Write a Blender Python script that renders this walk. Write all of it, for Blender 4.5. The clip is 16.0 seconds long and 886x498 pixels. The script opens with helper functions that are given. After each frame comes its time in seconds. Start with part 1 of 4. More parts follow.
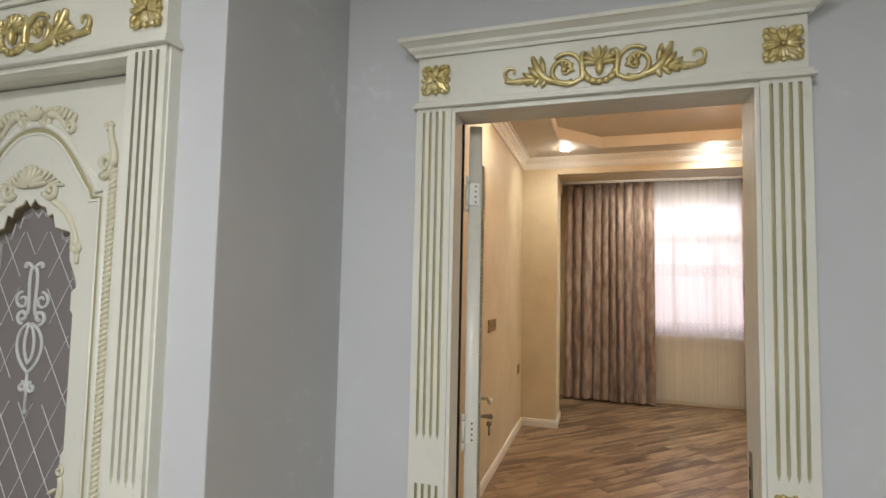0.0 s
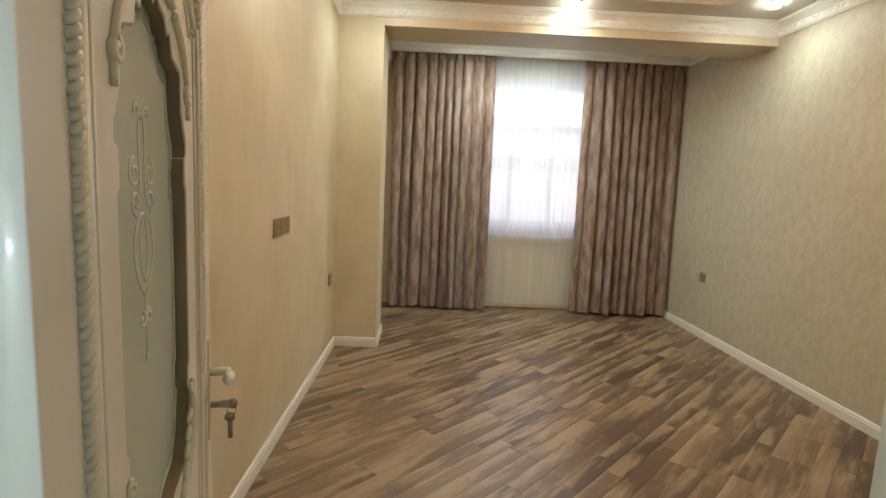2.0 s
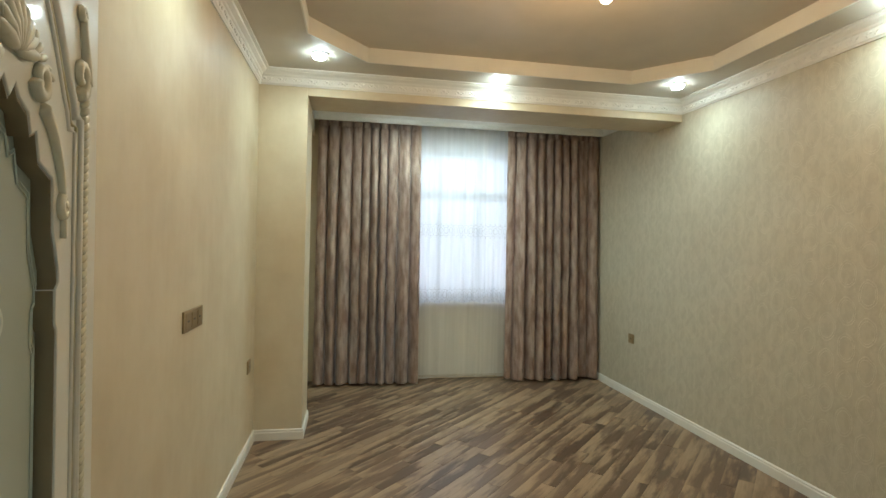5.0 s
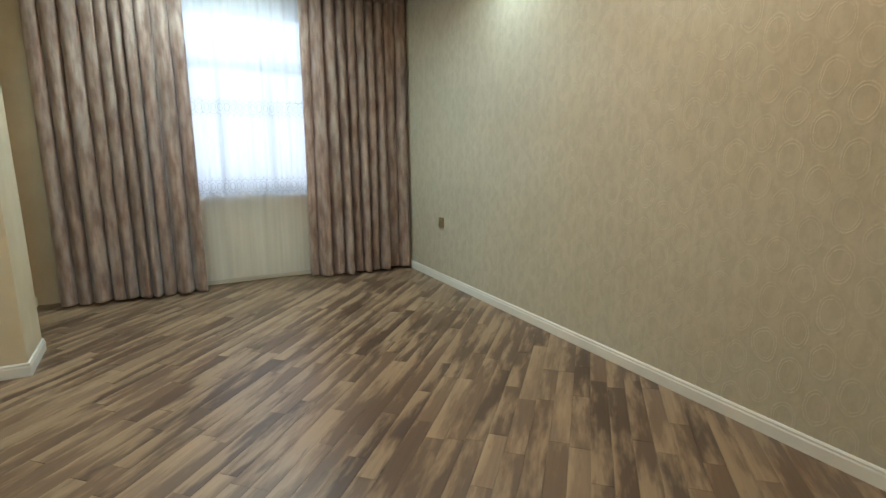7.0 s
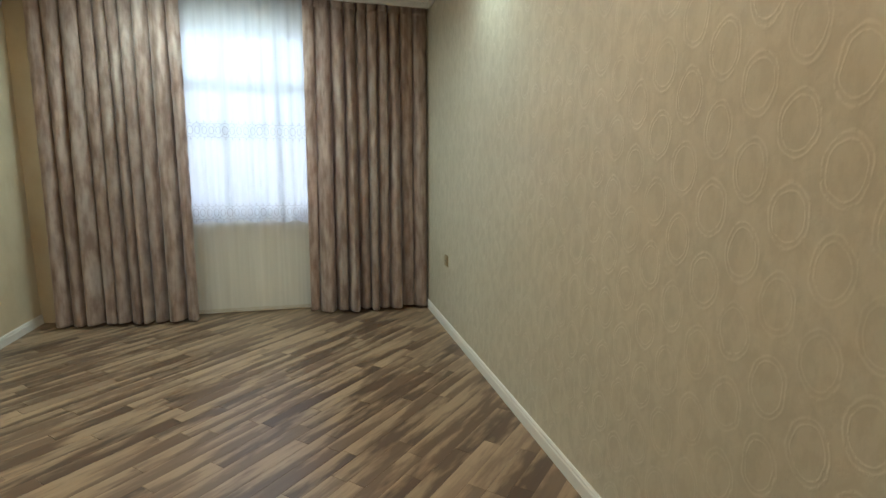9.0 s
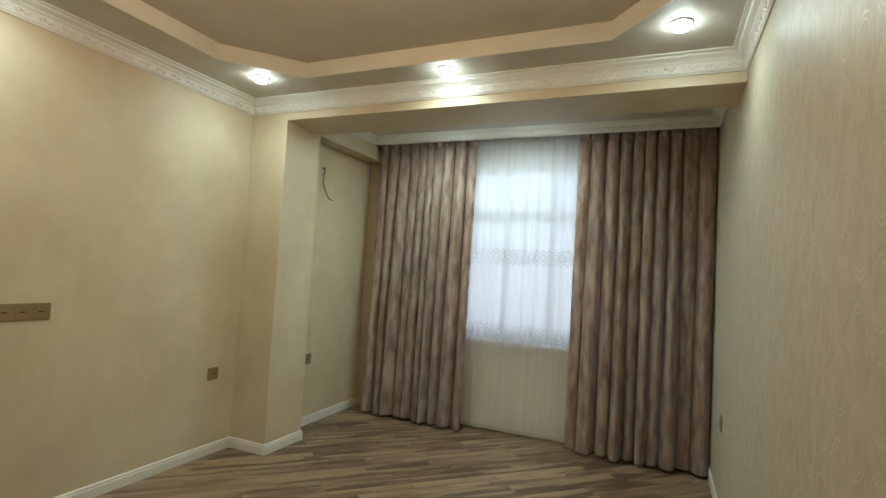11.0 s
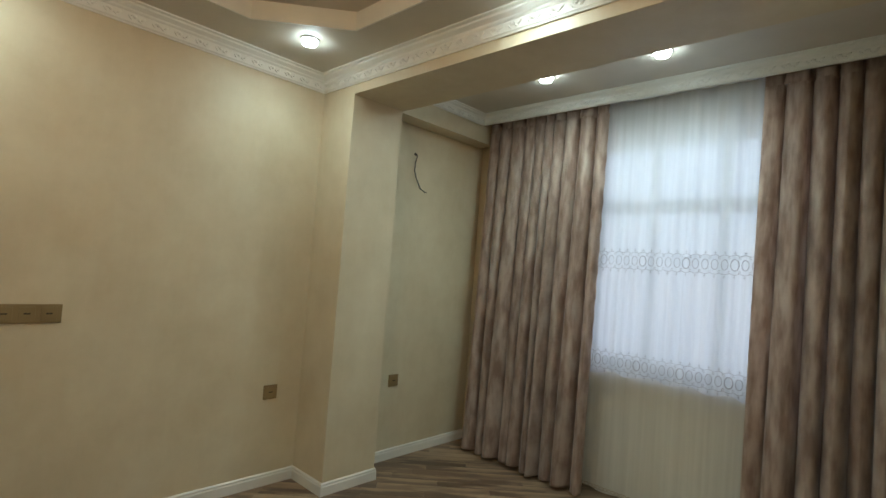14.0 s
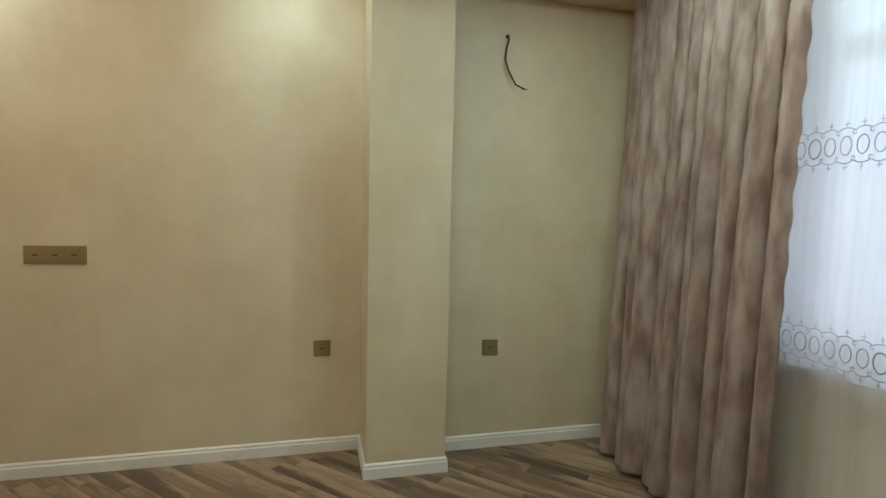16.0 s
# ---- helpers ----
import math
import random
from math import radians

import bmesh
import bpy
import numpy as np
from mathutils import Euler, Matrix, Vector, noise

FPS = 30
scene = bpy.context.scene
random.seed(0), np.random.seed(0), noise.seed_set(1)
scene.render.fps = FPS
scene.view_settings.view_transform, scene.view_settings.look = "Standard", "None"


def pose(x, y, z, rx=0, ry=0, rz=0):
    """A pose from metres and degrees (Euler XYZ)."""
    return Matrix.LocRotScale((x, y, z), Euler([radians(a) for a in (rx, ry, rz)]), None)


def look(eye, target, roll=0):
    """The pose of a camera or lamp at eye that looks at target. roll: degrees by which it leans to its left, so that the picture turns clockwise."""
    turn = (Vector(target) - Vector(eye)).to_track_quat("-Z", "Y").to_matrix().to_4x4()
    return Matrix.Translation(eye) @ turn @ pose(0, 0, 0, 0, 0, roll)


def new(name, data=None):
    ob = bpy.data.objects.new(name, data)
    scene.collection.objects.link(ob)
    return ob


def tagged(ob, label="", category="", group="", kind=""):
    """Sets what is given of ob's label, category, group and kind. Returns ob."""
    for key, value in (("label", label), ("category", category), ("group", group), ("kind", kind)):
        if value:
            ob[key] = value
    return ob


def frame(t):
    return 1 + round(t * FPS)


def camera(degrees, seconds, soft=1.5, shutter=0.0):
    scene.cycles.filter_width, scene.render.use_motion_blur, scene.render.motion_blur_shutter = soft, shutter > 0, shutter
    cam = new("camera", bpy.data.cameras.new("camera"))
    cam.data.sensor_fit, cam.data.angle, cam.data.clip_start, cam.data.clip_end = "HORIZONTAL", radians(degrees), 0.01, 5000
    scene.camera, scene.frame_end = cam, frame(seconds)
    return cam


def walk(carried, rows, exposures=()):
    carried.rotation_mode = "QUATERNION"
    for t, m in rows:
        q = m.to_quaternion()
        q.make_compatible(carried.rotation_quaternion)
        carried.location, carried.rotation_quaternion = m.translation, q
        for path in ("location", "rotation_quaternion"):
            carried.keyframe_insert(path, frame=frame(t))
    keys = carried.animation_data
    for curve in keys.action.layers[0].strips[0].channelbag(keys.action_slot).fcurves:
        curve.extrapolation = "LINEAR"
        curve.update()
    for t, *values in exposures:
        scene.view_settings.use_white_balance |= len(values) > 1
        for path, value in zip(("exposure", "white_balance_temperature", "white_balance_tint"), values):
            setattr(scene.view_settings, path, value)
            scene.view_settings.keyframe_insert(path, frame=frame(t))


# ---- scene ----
cam = camera(82.3, 16.0)
PATH = [
    (0, (0.842, -0.092, 1.522), (0.239, 1.811, 1.648), 1.2),
    (0.5, (0.872, 0.209, 1.489), (0.45, 2.164, 1.458), 1.5),
    (1, (0.766, 0.568, 1.439), (0.537, 2.55, 1.297), 2.1),
    (1.5, (0.763, 0.845, 1.406), (0.695, 2.832, 1.185), 2.3),
    (2, (0.8, 1.136, 1.445), (0.857, 3.119, 1.191), 2.6),
    (2.5, (0.75, 1.297, 1.468), (0.939, 3.279, 1.272), 2.0),
    (3, (0.717, 1.347, 1.553), (1.01, 3.324, 1.496), 1.6),
    (3.2, (0.722, 1.335, 1.577), (1.038, 3.31, 1.59), 1.5),
    (5.3, (0.742, 1.34, 1.535), (1.109, 3.306, 1.503), 1.1),
    (5.5, (0.748, 1.361, 1.49), (1.142, 3.318, 1.375), 1.2),
    (6, (0.813, 1.457, 1.393), (1.362, 3.361, 1.12), 1.6),
    (6.5, (1.006, 1.604, 1.376), (1.774, 3.418, 1.027), 1.2),
    (7, (1.156, 1.746, 1.364), (2.112, 3.458, 0.969), 0.2),
    (7.5, (1.345, 1.961, 1.355), (2.393, 3.616, 0.952), -0.5),
    (8, (1.687, 2.016, 1.336), (2.671, 3.712, 0.941), -0.5),
    (8.2, (1.859, 2.011, 1.36), (2.784, 3.742, 0.976), -0.3),
    (10.3, (3.141, 2.17, 1.496), (2.695, 4.112, 1.318), 2.4),
    (10.5, (3.17, 2.212, 1.514), (2.613, 4.13, 1.405), 2.9),
    (11, (3.227, 2.226, 1.531), (2.429, 4.058, 1.623), 3.3),
    (11.5, (3.253, 2.146, 1.632), (2.303, 3.889, 1.872), 4.3),
    (12, (3.258, 2.137, 1.683), (2.198, 3.804, 1.997), 5.0),
    (12.5, (3.221, 2.326, 1.626), (2.105, 3.956, 1.934), 5.0),
    (13, (3.15, 2.639, 1.566), (1.976, 4.238, 1.817), 4.5),
    (13.5, (3.201, 3.045, 1.537), (1.937, 4.584, 1.722), 4.1),
    (14, (3.21, 3.447, 1.558), (1.836, 4.898, 1.636), 4.4),
    (14.5, (3.153, 3.868, 1.52), (1.623, 5.156, 1.524), 3.7),
    (15, (3.129, 4.272, 1.51), (1.446, 5.349, 1.432), 2.5),
    (15.5, (3.038, 4.701, 1.471), (1.23, 5.541, 1.315), 1.8),
    (16, (3.024, 5.191, 1.453), (1.09, 5.678, 1.305), 1.4),
]
EXPOSURES = [(0, 0.33, 7800, 30), (1.0, 0.28, 7300, 24), (1.5, 0.30, 7000, 18), (2.5, 0.52, 6550, 14), (3.2, 0.26, 6150, 7), (5.5, 0.33, 6050, 5), (6.2, 0.50, 5850, 4), (7.0, 0.53, 5700, 6), (8.2, 0.44, 5700, 7), (10.5, 0.2, 6200, 5), (12, -0.22, 6150, 6), (14.5, -0.26, 6000, 7), (15.0, -0.36, 5950, 8), (15.5, -0.10, 6000, 7), (16, 0.08, 6100, 7)]
walk(cam, [(t, look(eye, target, roll)) for t, eye, target, roll in PATH], EXPOSURES)

# ---- world, sun and lamps ----
world = bpy.data.worlds.new("world")
scene.world = world
world.use_nodes = True
sky = world.node_tree.nodes.new("ShaderNodeTexSky")
sky.sky_type = "NISHITA"
sky.sun_disc = False
sky.sun_elevation, sky.sun_rotation = radians(48), radians(20)
world.node_tree.links.new(sky.outputs[0], world.node_tree.nodes["Background"].inputs[0])
world.node_tree.nodes["Background"].inputs[1].default_value = 0.12


def lamp(name, kind, m, power, colour, size=0.05, size_y=None):
    data = bpy.data.lights.new(name, kind)
    data.energy, data.color = power, colour
    if kind == "AREA":
        data.shape, data.size, data.size_y = "RECTANGLE", size, size_y or size
    elif kind != "SUN":
        data.shadow_soft_size = size
        if kind == "SPOT":
            data.spot_size, data.spot_blend = radians(170), 1.0
    else:
        data.angle = radians(0.5)
    ob = new(name, data)
    ob.matrix_world = m
    return ob


lamp("sun", "SUN", pose(0, 0, 10, 42, 0, 20), 2.5, (1.0, 0.95, 0.88))
# daylight in the window's opening
lamp("window_daylight", "AREA", look((1.98, 7.62, 1.8), (1.98, 0, 1.5)), 22, (0.72, 0.80, 1.0), 1.9, 2.2)
SPOT_XY = [(0.33, 3.47), (0.48, 5.02), (1.86, 5.24), (3.27, 5.02), (3.48, 3.52)]
BAY_XY = [(1.26, 6.42), (2.05, 6.44)]
CEIL, TOP, BAY = 2.88, 2.985, 2.955
COOL, WARM = (0.82, 1.0, 0.94), (1.0, 0.62, 0.30)
for x, y in SPOT_XY:
    lamp("spot_glow", "SPOT", pose(x, y, CEIL - 0.045), 14.5, COOL, 0.03)
for x, y in BAY_XY:
    lamp("spot_glow", "SPOT", pose(x, y, BAY - 0.045), 34, COOL, 0.03)
BULB = (1.875, 3.54, 2.72)
lamp("bulb_glow", "POINT", pose(BULB[0], BULB[1], BULB[2] - 0.02), 25, WARM, 0.035)
# added out of view to light the hall; its real source is unknown
lamp("hall_glow", "AREA", look((0.45, -1.2, 2.74), (0.45, -1.2, 0)), 64, (0.70, 0.92, 1.0), 0.5)


# ---- materials ----
PW = 0.0955  # width of a laminate strip


class Nodes:
    def __init__(self, name):
        self.mat = bpy.data.materials.new(name)
        self.mat.use_nodes = True
        self.tree = self.mat.node_tree
        self.bsdf = self.tree.nodes["Principled BSDF"]
        self.out = self.tree.nodes["Material Output"]

    def add(self, kind, **inputs):
        n = self.tree.nodes.new("ShaderNode" + kind)
        for k, v in inputs.items():
            self.feed(n, k.replace("_", " "), v)
        return n

    def feed(self, n, key, v):
        sock = n.inputs[int(key[1:])] if key[0] == "i" and key[1:].isdigit() else n.inputs[key]
        if isinstance(v, bpy.types.NodeSocket):
            self.tree.links.new(v, sock)
        else:
            sock.default_value = v

    def math(self, op, a, b=0.0, c=0.0):
        n = self.tree.nodes.new("ShaderNodeMath")
        n.operation = op
        for i, v in enumerate((a, b, c)):
            self.feed(n, "i%d" % i, v)
        return n.outputs[0]

    def ramp(self, fac, *stops):
        n = self.tree.nodes.new("ShaderNodeValToRGB")
        while len(n.color_ramp.elements) < len(stops):
            n.color_ramp.elements.new(0.5)
        for e, (p, c) in zip(n.color_ramp.elements, stops):
            e.position = p
            e.color = (*c, 1) if len(c) == 3 else c
        self.feed(n, "i0", fac)
        return n.outputs[0]

    def mix(self, fac, a, b, blend="MIX"):
        n = self.tree.nodes.new("ShaderNodeMix")
        n.data_type, n.blend_type = "RGBA", blend
        for i, v in ((0, fac), (6, a), (7, b)):
            if not isinstance(v, bpy.types.NodeSocket) and i > 0:
                v = (*v, 1) if len(v) == 3 else v
            self.feed(n, "i%d" % i, v)
        return n.outputs[2]

    def coords(self, scale=(1, 1, 1), rot=(0, 0, 0)):
        tc = self.add("TexCoord")
        mp = self.add("Mapping", Vector=tc.outputs["Object"], Scale=scale, Rotation=rot)
        return mp.outputs[0]

    def noise(self, vec, scale, detail=4.0, rough=0.55):
        n = self.add("TexNoise", Vector=vec, Scale=scale, Detail=detail, Roughness=rough)
        return n.outputs["Fac"]

    def bump(self, height, strength=0.2, distance=0.01):
        n = self.add("Bump", Height=height, Strength=strength, Distance=distance)
        self.feed(self.bsdf, "Normal", n.outputs[0])

    def set(self, **inputs):
        for k, v in inputs.items():
            if k == "Base_Color" and isinstance(v, tuple) and len(v) == 3:
                v = (*v, 1)
            self.feed(self.bsdf, k.replace("_", " "), v)
        return self.mat


def paint(name, colour, rough=0.5, grain=60, strength=0.08, spread=0.06, metal=0.0):
    n = Nodes(name)
    v = n.coords()
    big, fine = n.noise(v, 3.0), n.noise(v, grain)
    lo = tuple(c * (1 - spread) for c in colour)
    hi = tuple(min(1, c * (1 + spread)) for c in colour)
    n.bump(fine, strength, 0.003)
    r = n.math("ADD", n.math("MULTIPLY", big, 0.15), rough - 0.07)
    return n.set(Base_Color=n.ramp(big, (0.3, lo), (0.7, hi)), Roughness=r, Metallic=metal)


def wall_beige():
    n = Nodes("beige_wallpaper")
    v = n.coords()
    blot = n.noise(v, 2.2, 6, 0.62)
    streak = n.noise(n.coords((14, 14, 2.5)), 1.0, 6, 0.65)
    fine = n.noise(v, 140, 3)
    col = n.ramp(blot, (0.30, (0.575, 0.475, 0.315)), (0.72, (0.69, 0.60, 0.43)))
    col = n.mix(n.math("MULTIPLY", n.ramp(streak, (0.45, (0, 0, 0)), (0.75, (1, 1, 1))), 0.12), col, (0.72, 0.66, 0.52))
    n.bump(n.math("ADD", n.math("MULTIPLY", streak, 0.5), fine), 0.12, 0.003)
    return n.set(Base_Color=col, Roughness=n.ramp(streak, (0.3, (0.62,) * 3), (0.8, (0.42,) * 3)))


def wall_damask():
    """Ogee damask: interlaced rings on a half-drop grid, slightly raised, paler and worn in patches."""
    n = Nodes("damask_wallpaper")
    tc = n.add("TexCoord")
    wob = n.add("TexNoise", Vector=tc.outputs["Object"], Scale=9.0, Detail=4.0)
    off = n.add("VectorMath", i0=wob.outputs["Color"], i1=(0.5, 0.5, 0.5))
    off.operation = "SUBTRACT"
    sc = n.add("VectorMath", i0=off.outputs[0])
    sc.operation = "SCALE"
    sc.inputs["Scale"].default_value = 0.03
    add = n.add("VectorMath", i0=tc.outputs["Object"], i1=sc.outputs[0])
    sep = n.add("SeparateXYZ", Vector=add.outputs[0])
    u = n.math("MULTIPLY", sep.outputs[1], 2 * math.pi / 0.25)
    w = n.math("MULTIPLY", sep.outputs[2], 2 * math.pi / 0.22)
    f = n.math("ADD", n.math("MULTIPLY", n.math("MULTIPLY", n.math("COSINE", u), n.math("COSINE", w)), 2.0), n.math("COSINE", n.math("MULTIPLY", u, 2.0)))
    ring = n.math("MINIMUM", n.math("ABSOLUTE", n.math("ADD", f, 0.45)), n.math("ABSOLUTE", n.math("SUBTRACT", f, 0.35)))
    ring = n.ramp(ring, (0.05, (1, 1, 1)), (0.28, (0, 0, 0)))
    knot = n.ramp(n.math("ADD", f, 1.5), (0.15, (1, 1, 1)), (0.5, (0, 0, 0)))
    tiny = n.noise(tc.outputs["Object"], 60, 4)
    worn = n.ramp(n.noise(tc.outputs["Object"], 3.2, 4, 0.6), (0.38, (0.45, 0.45, 0.45)), (0.56, (1, 1, 1)))
    orn = n.math("MULTIPLY", n.math("MULTIPLY", n.math("MAXIMUM", ring, n.math("MULTIPLY", knot, 0.35)), n.ramp(tiny, (0.32, (0, 0, 0)), (0.50, (1, 1, 1)))), worn)
    streak = n.noise(n.coords((34, 34, 4)), 1.0, 6, 0.7)
    blot = n.noise(tc.outputs["Object"], 1.4, 4)
    clump = n.noise(n.coords((16, 16, 9)), 1.0, 5, 0.65)
    col = n.ramp(blot, (0.3, (0.50, 0.450, 0.335)), (0.7, (0.56, 0.508, 0.388)))
    col = n.mix(n.math("MULTIPLY", streak, 0.26), col, (0.66, 0.60, 0.475))
    col = n.mix(n.math("MULTIPLY", n.ramp(clump, (0.42, (1, 1, 1)), (0.56, (0, 0, 0))), 0.36), col, (0.40, 0.355, 0.255))
    col = n.mix(n.math("MULTIPLY", orn, 0.30), col, (0.74, 0.69, 0.57))
    n.bump(n.math("ADD", orn, n.math("MULTIPLY", streak, 0.8)), 0.20, 0.003)
    return n.set(Base_Color=col, Roughness=n.ramp(orn, (0, (0.52,) * 3), (1, (0.36,) * 3)))


def wall_hall():
    n = Nodes("pale_grey_wallpaper")
    v = n.coords()
    blot, fl = n.noise(v, 1.3, 4), n.noise(v, 16, 5, 0.65)
    fine = n.noise(v, 180, 3)
    patch = n.math("MULTIPLY", n.ramp(fl, (0.56, (0, 0, 0)), (0.66, (1, 1, 1))), n.ramp(blot, (0.5, (0, 0, 0)), (0.66, (1, 1, 1))))
    col = n.ramp(blot, (0.3, (0.545, 0.55, 0.55)), (0.7, (0.60, 0.605, 0.605)))
    col = n.mix(n.math("MULTIPLY", patch, 0.5), col, (0.76, 0.77, 0.77))
    n.bump(n.math("ADD", n.math("MULTIPLY", patch, 0.6), n.math("MULTIPLY", fine, 0.5)), 0.2, 0.002)
    return n.set(Base_Color=col, Roughness=0.5)


def plank_wood(island):
    n = Nodes("laminate_oak_joined" if island else "laminate_oak")
    rnd = n.add("NewGeometry").outputs["Random Per Island"] if island else n.add("ObjectInfo").outputs["Random"]
    tc = n.add("TexCoord")
    shift = n.add("CombineXYZ", X=n.math("MULTIPLY", rnd, 37.0), Y=n.math("MULTIPLY", rnd, 91.0), Z=n.math("MULTIPLY", rnd, 13.0))
    pos = n.add("VectorMath", i0=tc.outputs["Object"], i1=shift.outputs[0])
    grain_v = n.add("Mapping", Vector=pos.outputs[0], Scale=(3.0, 60.0, 1.0)).outputs[0]
    flow_v = n.add("Mapping", Vector=pos.outputs[0], Scale=(1.7, 8.5, 1.0)).outputs[0]
    grain, flow = n.noise(grain_v, 1.0, 6, 0.65), n.noise(flow_v, 1.0, 4, 0.6)
    knots = n.noise(n.add("Mapping", Vector=pos.outputs[0], Scale=(4.0, 16.0, 1.0)).outputs[0], 1.0, 2)
    tone = n.math("FRACT", n.math("MULTIPLY", rnd, 7.31))
    across = n.math("FRACT", n.math("ADD", n.math("DIVIDE", n.add("SeparateXYZ", Vector=tc.outputs["Object"]).outputs[1], PW), 0.5))
    # tilt the mask across the strip: paints the bevel's highlight along one edge
    flow = n.math("ADD", flow, n.math("MULTIPLY", n.math("SUBTRACT", across, 0.5), 0.13))
    base = n.ramp(tone, (0.0, (0.088, 0.051, 0.031)), (0.4, (0.130, 0.078, 0.047)), (0.75, (0.180, 0.113, 0.068)), (1.0, (0.285, 0.192, 0.119)))
    light = n.mix(0.68, base, (0.45, 0.315, 0.19))
    col = n.mix(n.ramp(flow, (0.46, (0, 0, 0)), (0.60, (1, 1, 1))), base, light)
    col = n.mix(n.math("MULTIPLY", n.ramp(grain, (0.35, (1, 1, 1)), (0.60, (0, 0, 0))), 0.22), col, (0.075, 0.050, 0.036))
    col = n.mix(n.math("MULTIPLY", n.ramp(knots, (0.70, (0, 0, 0)), (0.78, (1, 1, 1))), 0.5), col, (0.06, 0.04, 0.03))
    n.bump(grain, 0.06, 0.001)
    return n.set(Base_Color=col, Roughness=n.ramp(grain, (0.3, (0.40,) * 3), (0.7, (0.30,) * 3)))


def velvet():
    """Crushed velvet with a faint damask; vertical streaks of sheen are painted into its colour."""
    n = Nodes("taupe_velvet")
    uv = n.add("UVMap").outputs[0]
    wob = n.add("TexNoise", Vector=n.add("Mapping", Vector=uv, Scale=(9, 6, 1)).outputs[0], Scale=1.0, Detail=3.0)
    sep = n.add("SeparateXYZ", Vector=uv)
    sh = n.math("MULTIPLY", n.math("SUBTRACT", wob.outputs["Fac"], 0.5), 5.0)
    motif = n.math("MULTIPLY", n.math("SINE", n.math("ADD", n.math("MULTIPLY", sep.outputs[0], 2 * math.pi / 0.15), sh)), n.math("SINE", n.math("ADD", n.math("MULTIPLY", sep.outputs[1], 2 * math.pi / 0.26), sh)))
    sheen_streaks = n.noise(n.add("Mapping", Vector=uv, Scale=(20, 3.6, 1)).outputs[0], 1.0, 3, 0.5)
    thread = n.noise(n.add("Mapping", Vector=uv, Scale=(500, 160, 1)).outputs[0], 1.0, 2)
    f = n.math("ADD", n.math("MULTIPLY", motif, 0.05), n.math("ADD", n.math("MULTIPLY", sheen_streaks, 0.9), n.math("MULTIPLY", n.noise(n.add("Mapping", Vector=uv, Scale=(34, 22, 1)).outputs[0], 1.0, 3, 0.5), 0.1)))
    col = n.ramp(f, (0.34, (0.38, 0.256, 0.195)), (0.48, (0.53, 0.390, 0.308)), (0.55, (0.61, 0.470, 0.382)), (0.68, (0.71, 0.585, 0.490)))
    n.bump(n.math("ADD", n.math("MULTIPLY", f, 1.5), n.math("MULTIPLY", thread, 0.2)), 0.22, 0.005)
    return n.set(Base_Color=col, Roughness=n.ramp(f, (0.4, (0.7,) * 3), (0.7, (0.48,) * 3)), Sheen_Weight=0.5, Sheen_Roughness=0.35)


def sheer(name, colour, clear):
    n = Nodes(name)
    uv = n.add("UVMap").outputs[0]
    weave = n.noise(n.add("Mapping", Vector=uv, Scale=(420, 420, 1)).outputs[0], 1.0, 2)
    fold = n.noise(n.add("Mapping", Vector=uv, Scale=(16, 0.6, 1)).outputs[0], 1.0, 3)
    dif, tra = n.add("BsdfDiffuse", Color=(*colour, 1)), n.add("BsdfTranslucent", Color=(*colour, 1))
    body = n.add("MixShader", i0=0.55, i1=dif.outputs[0], i2=tra.outputs[0])
    op = n.math("ADD", n.math("MULTIPLY", fold, -0.25), n.math("MULTIPLY", weave, 0.12))
    hole = n.add("BsdfTransparent")
    fin = n.add("MixShader", i0=n.math("ADD", op, clear), i1=body.outputs[0], i2=hole.outputs[0])
    n.tree.links.new(fin.outputs[0], n.out.inputs[0])
    return n.mat


def frosted(name, colour, clear):
    n = Nodes(name)
    gl = n.add("BsdfGlossy", Roughness=0.25)
    dif = n.add("BsdfDiffuse", Color=(*colour, 1))
    hole = n.add("BsdfTransparent", Color=(0.85, 0.9, 0.87, 1))
    body = n.add("MixShader", i0=clear, i1=dif.outputs[0], i2=hole.outputs[0])
    fr = n.add("Fresnel", IOR=1.3)
    fin = n.add("MixShader", i0=fr.outputs[0], i1=body.outputs[0], i2=gl.outputs[0])
    n.tree.links.new(fin.outputs[0], n.out.inputs[0])
    return n.mat


def glow(name, colour, strength):
    n = Nodes(name)
    return n.set(Base_Color=colour, Emission_Color=(*colour, 1), Emission_Strength=strength, Roughness=0.4)


def cream_wear(name, colour, dark, scale=30):
    n = Nodes(name)
    v = n.coords()
    f, g = n.noise(v, 4, 4), n.noise(v, scale, 5)
    col = n.mix(n.math("MULTIPLY", n.ramp(g, (0.60, (0, 0, 0)), (0.80, (1, 1, 1))), 0.3), n.ramp(f, (0.3, tuple(c * 0.95 for c in colour)), (0.7, colour)), dark)
    n.bump(g, 0.05, 0.002)
    return n.set(Base_Color=col, Roughness=n.math("ADD", n.math("MULTIPLY", f, 0.15), 0.28), Coat_Weight=0.15)


def gilt():
    n = Nodes("gold_paint")
    v = n.coords()
    f, g = n.noise(v, 25, 4), n.noise(v, 120, 3)
    col = n.ramp(f, (0.3, (0.46, 0.35, 0.13)), (0.55, (0.70, 0.56, 0.26)), (0.75, (0.82, 0.73, 0.47)))
    n.bump(g, 0.2, 0.002)
    return n.set(Base_Color=col, Roughness=0.36, Metallic=0.6)


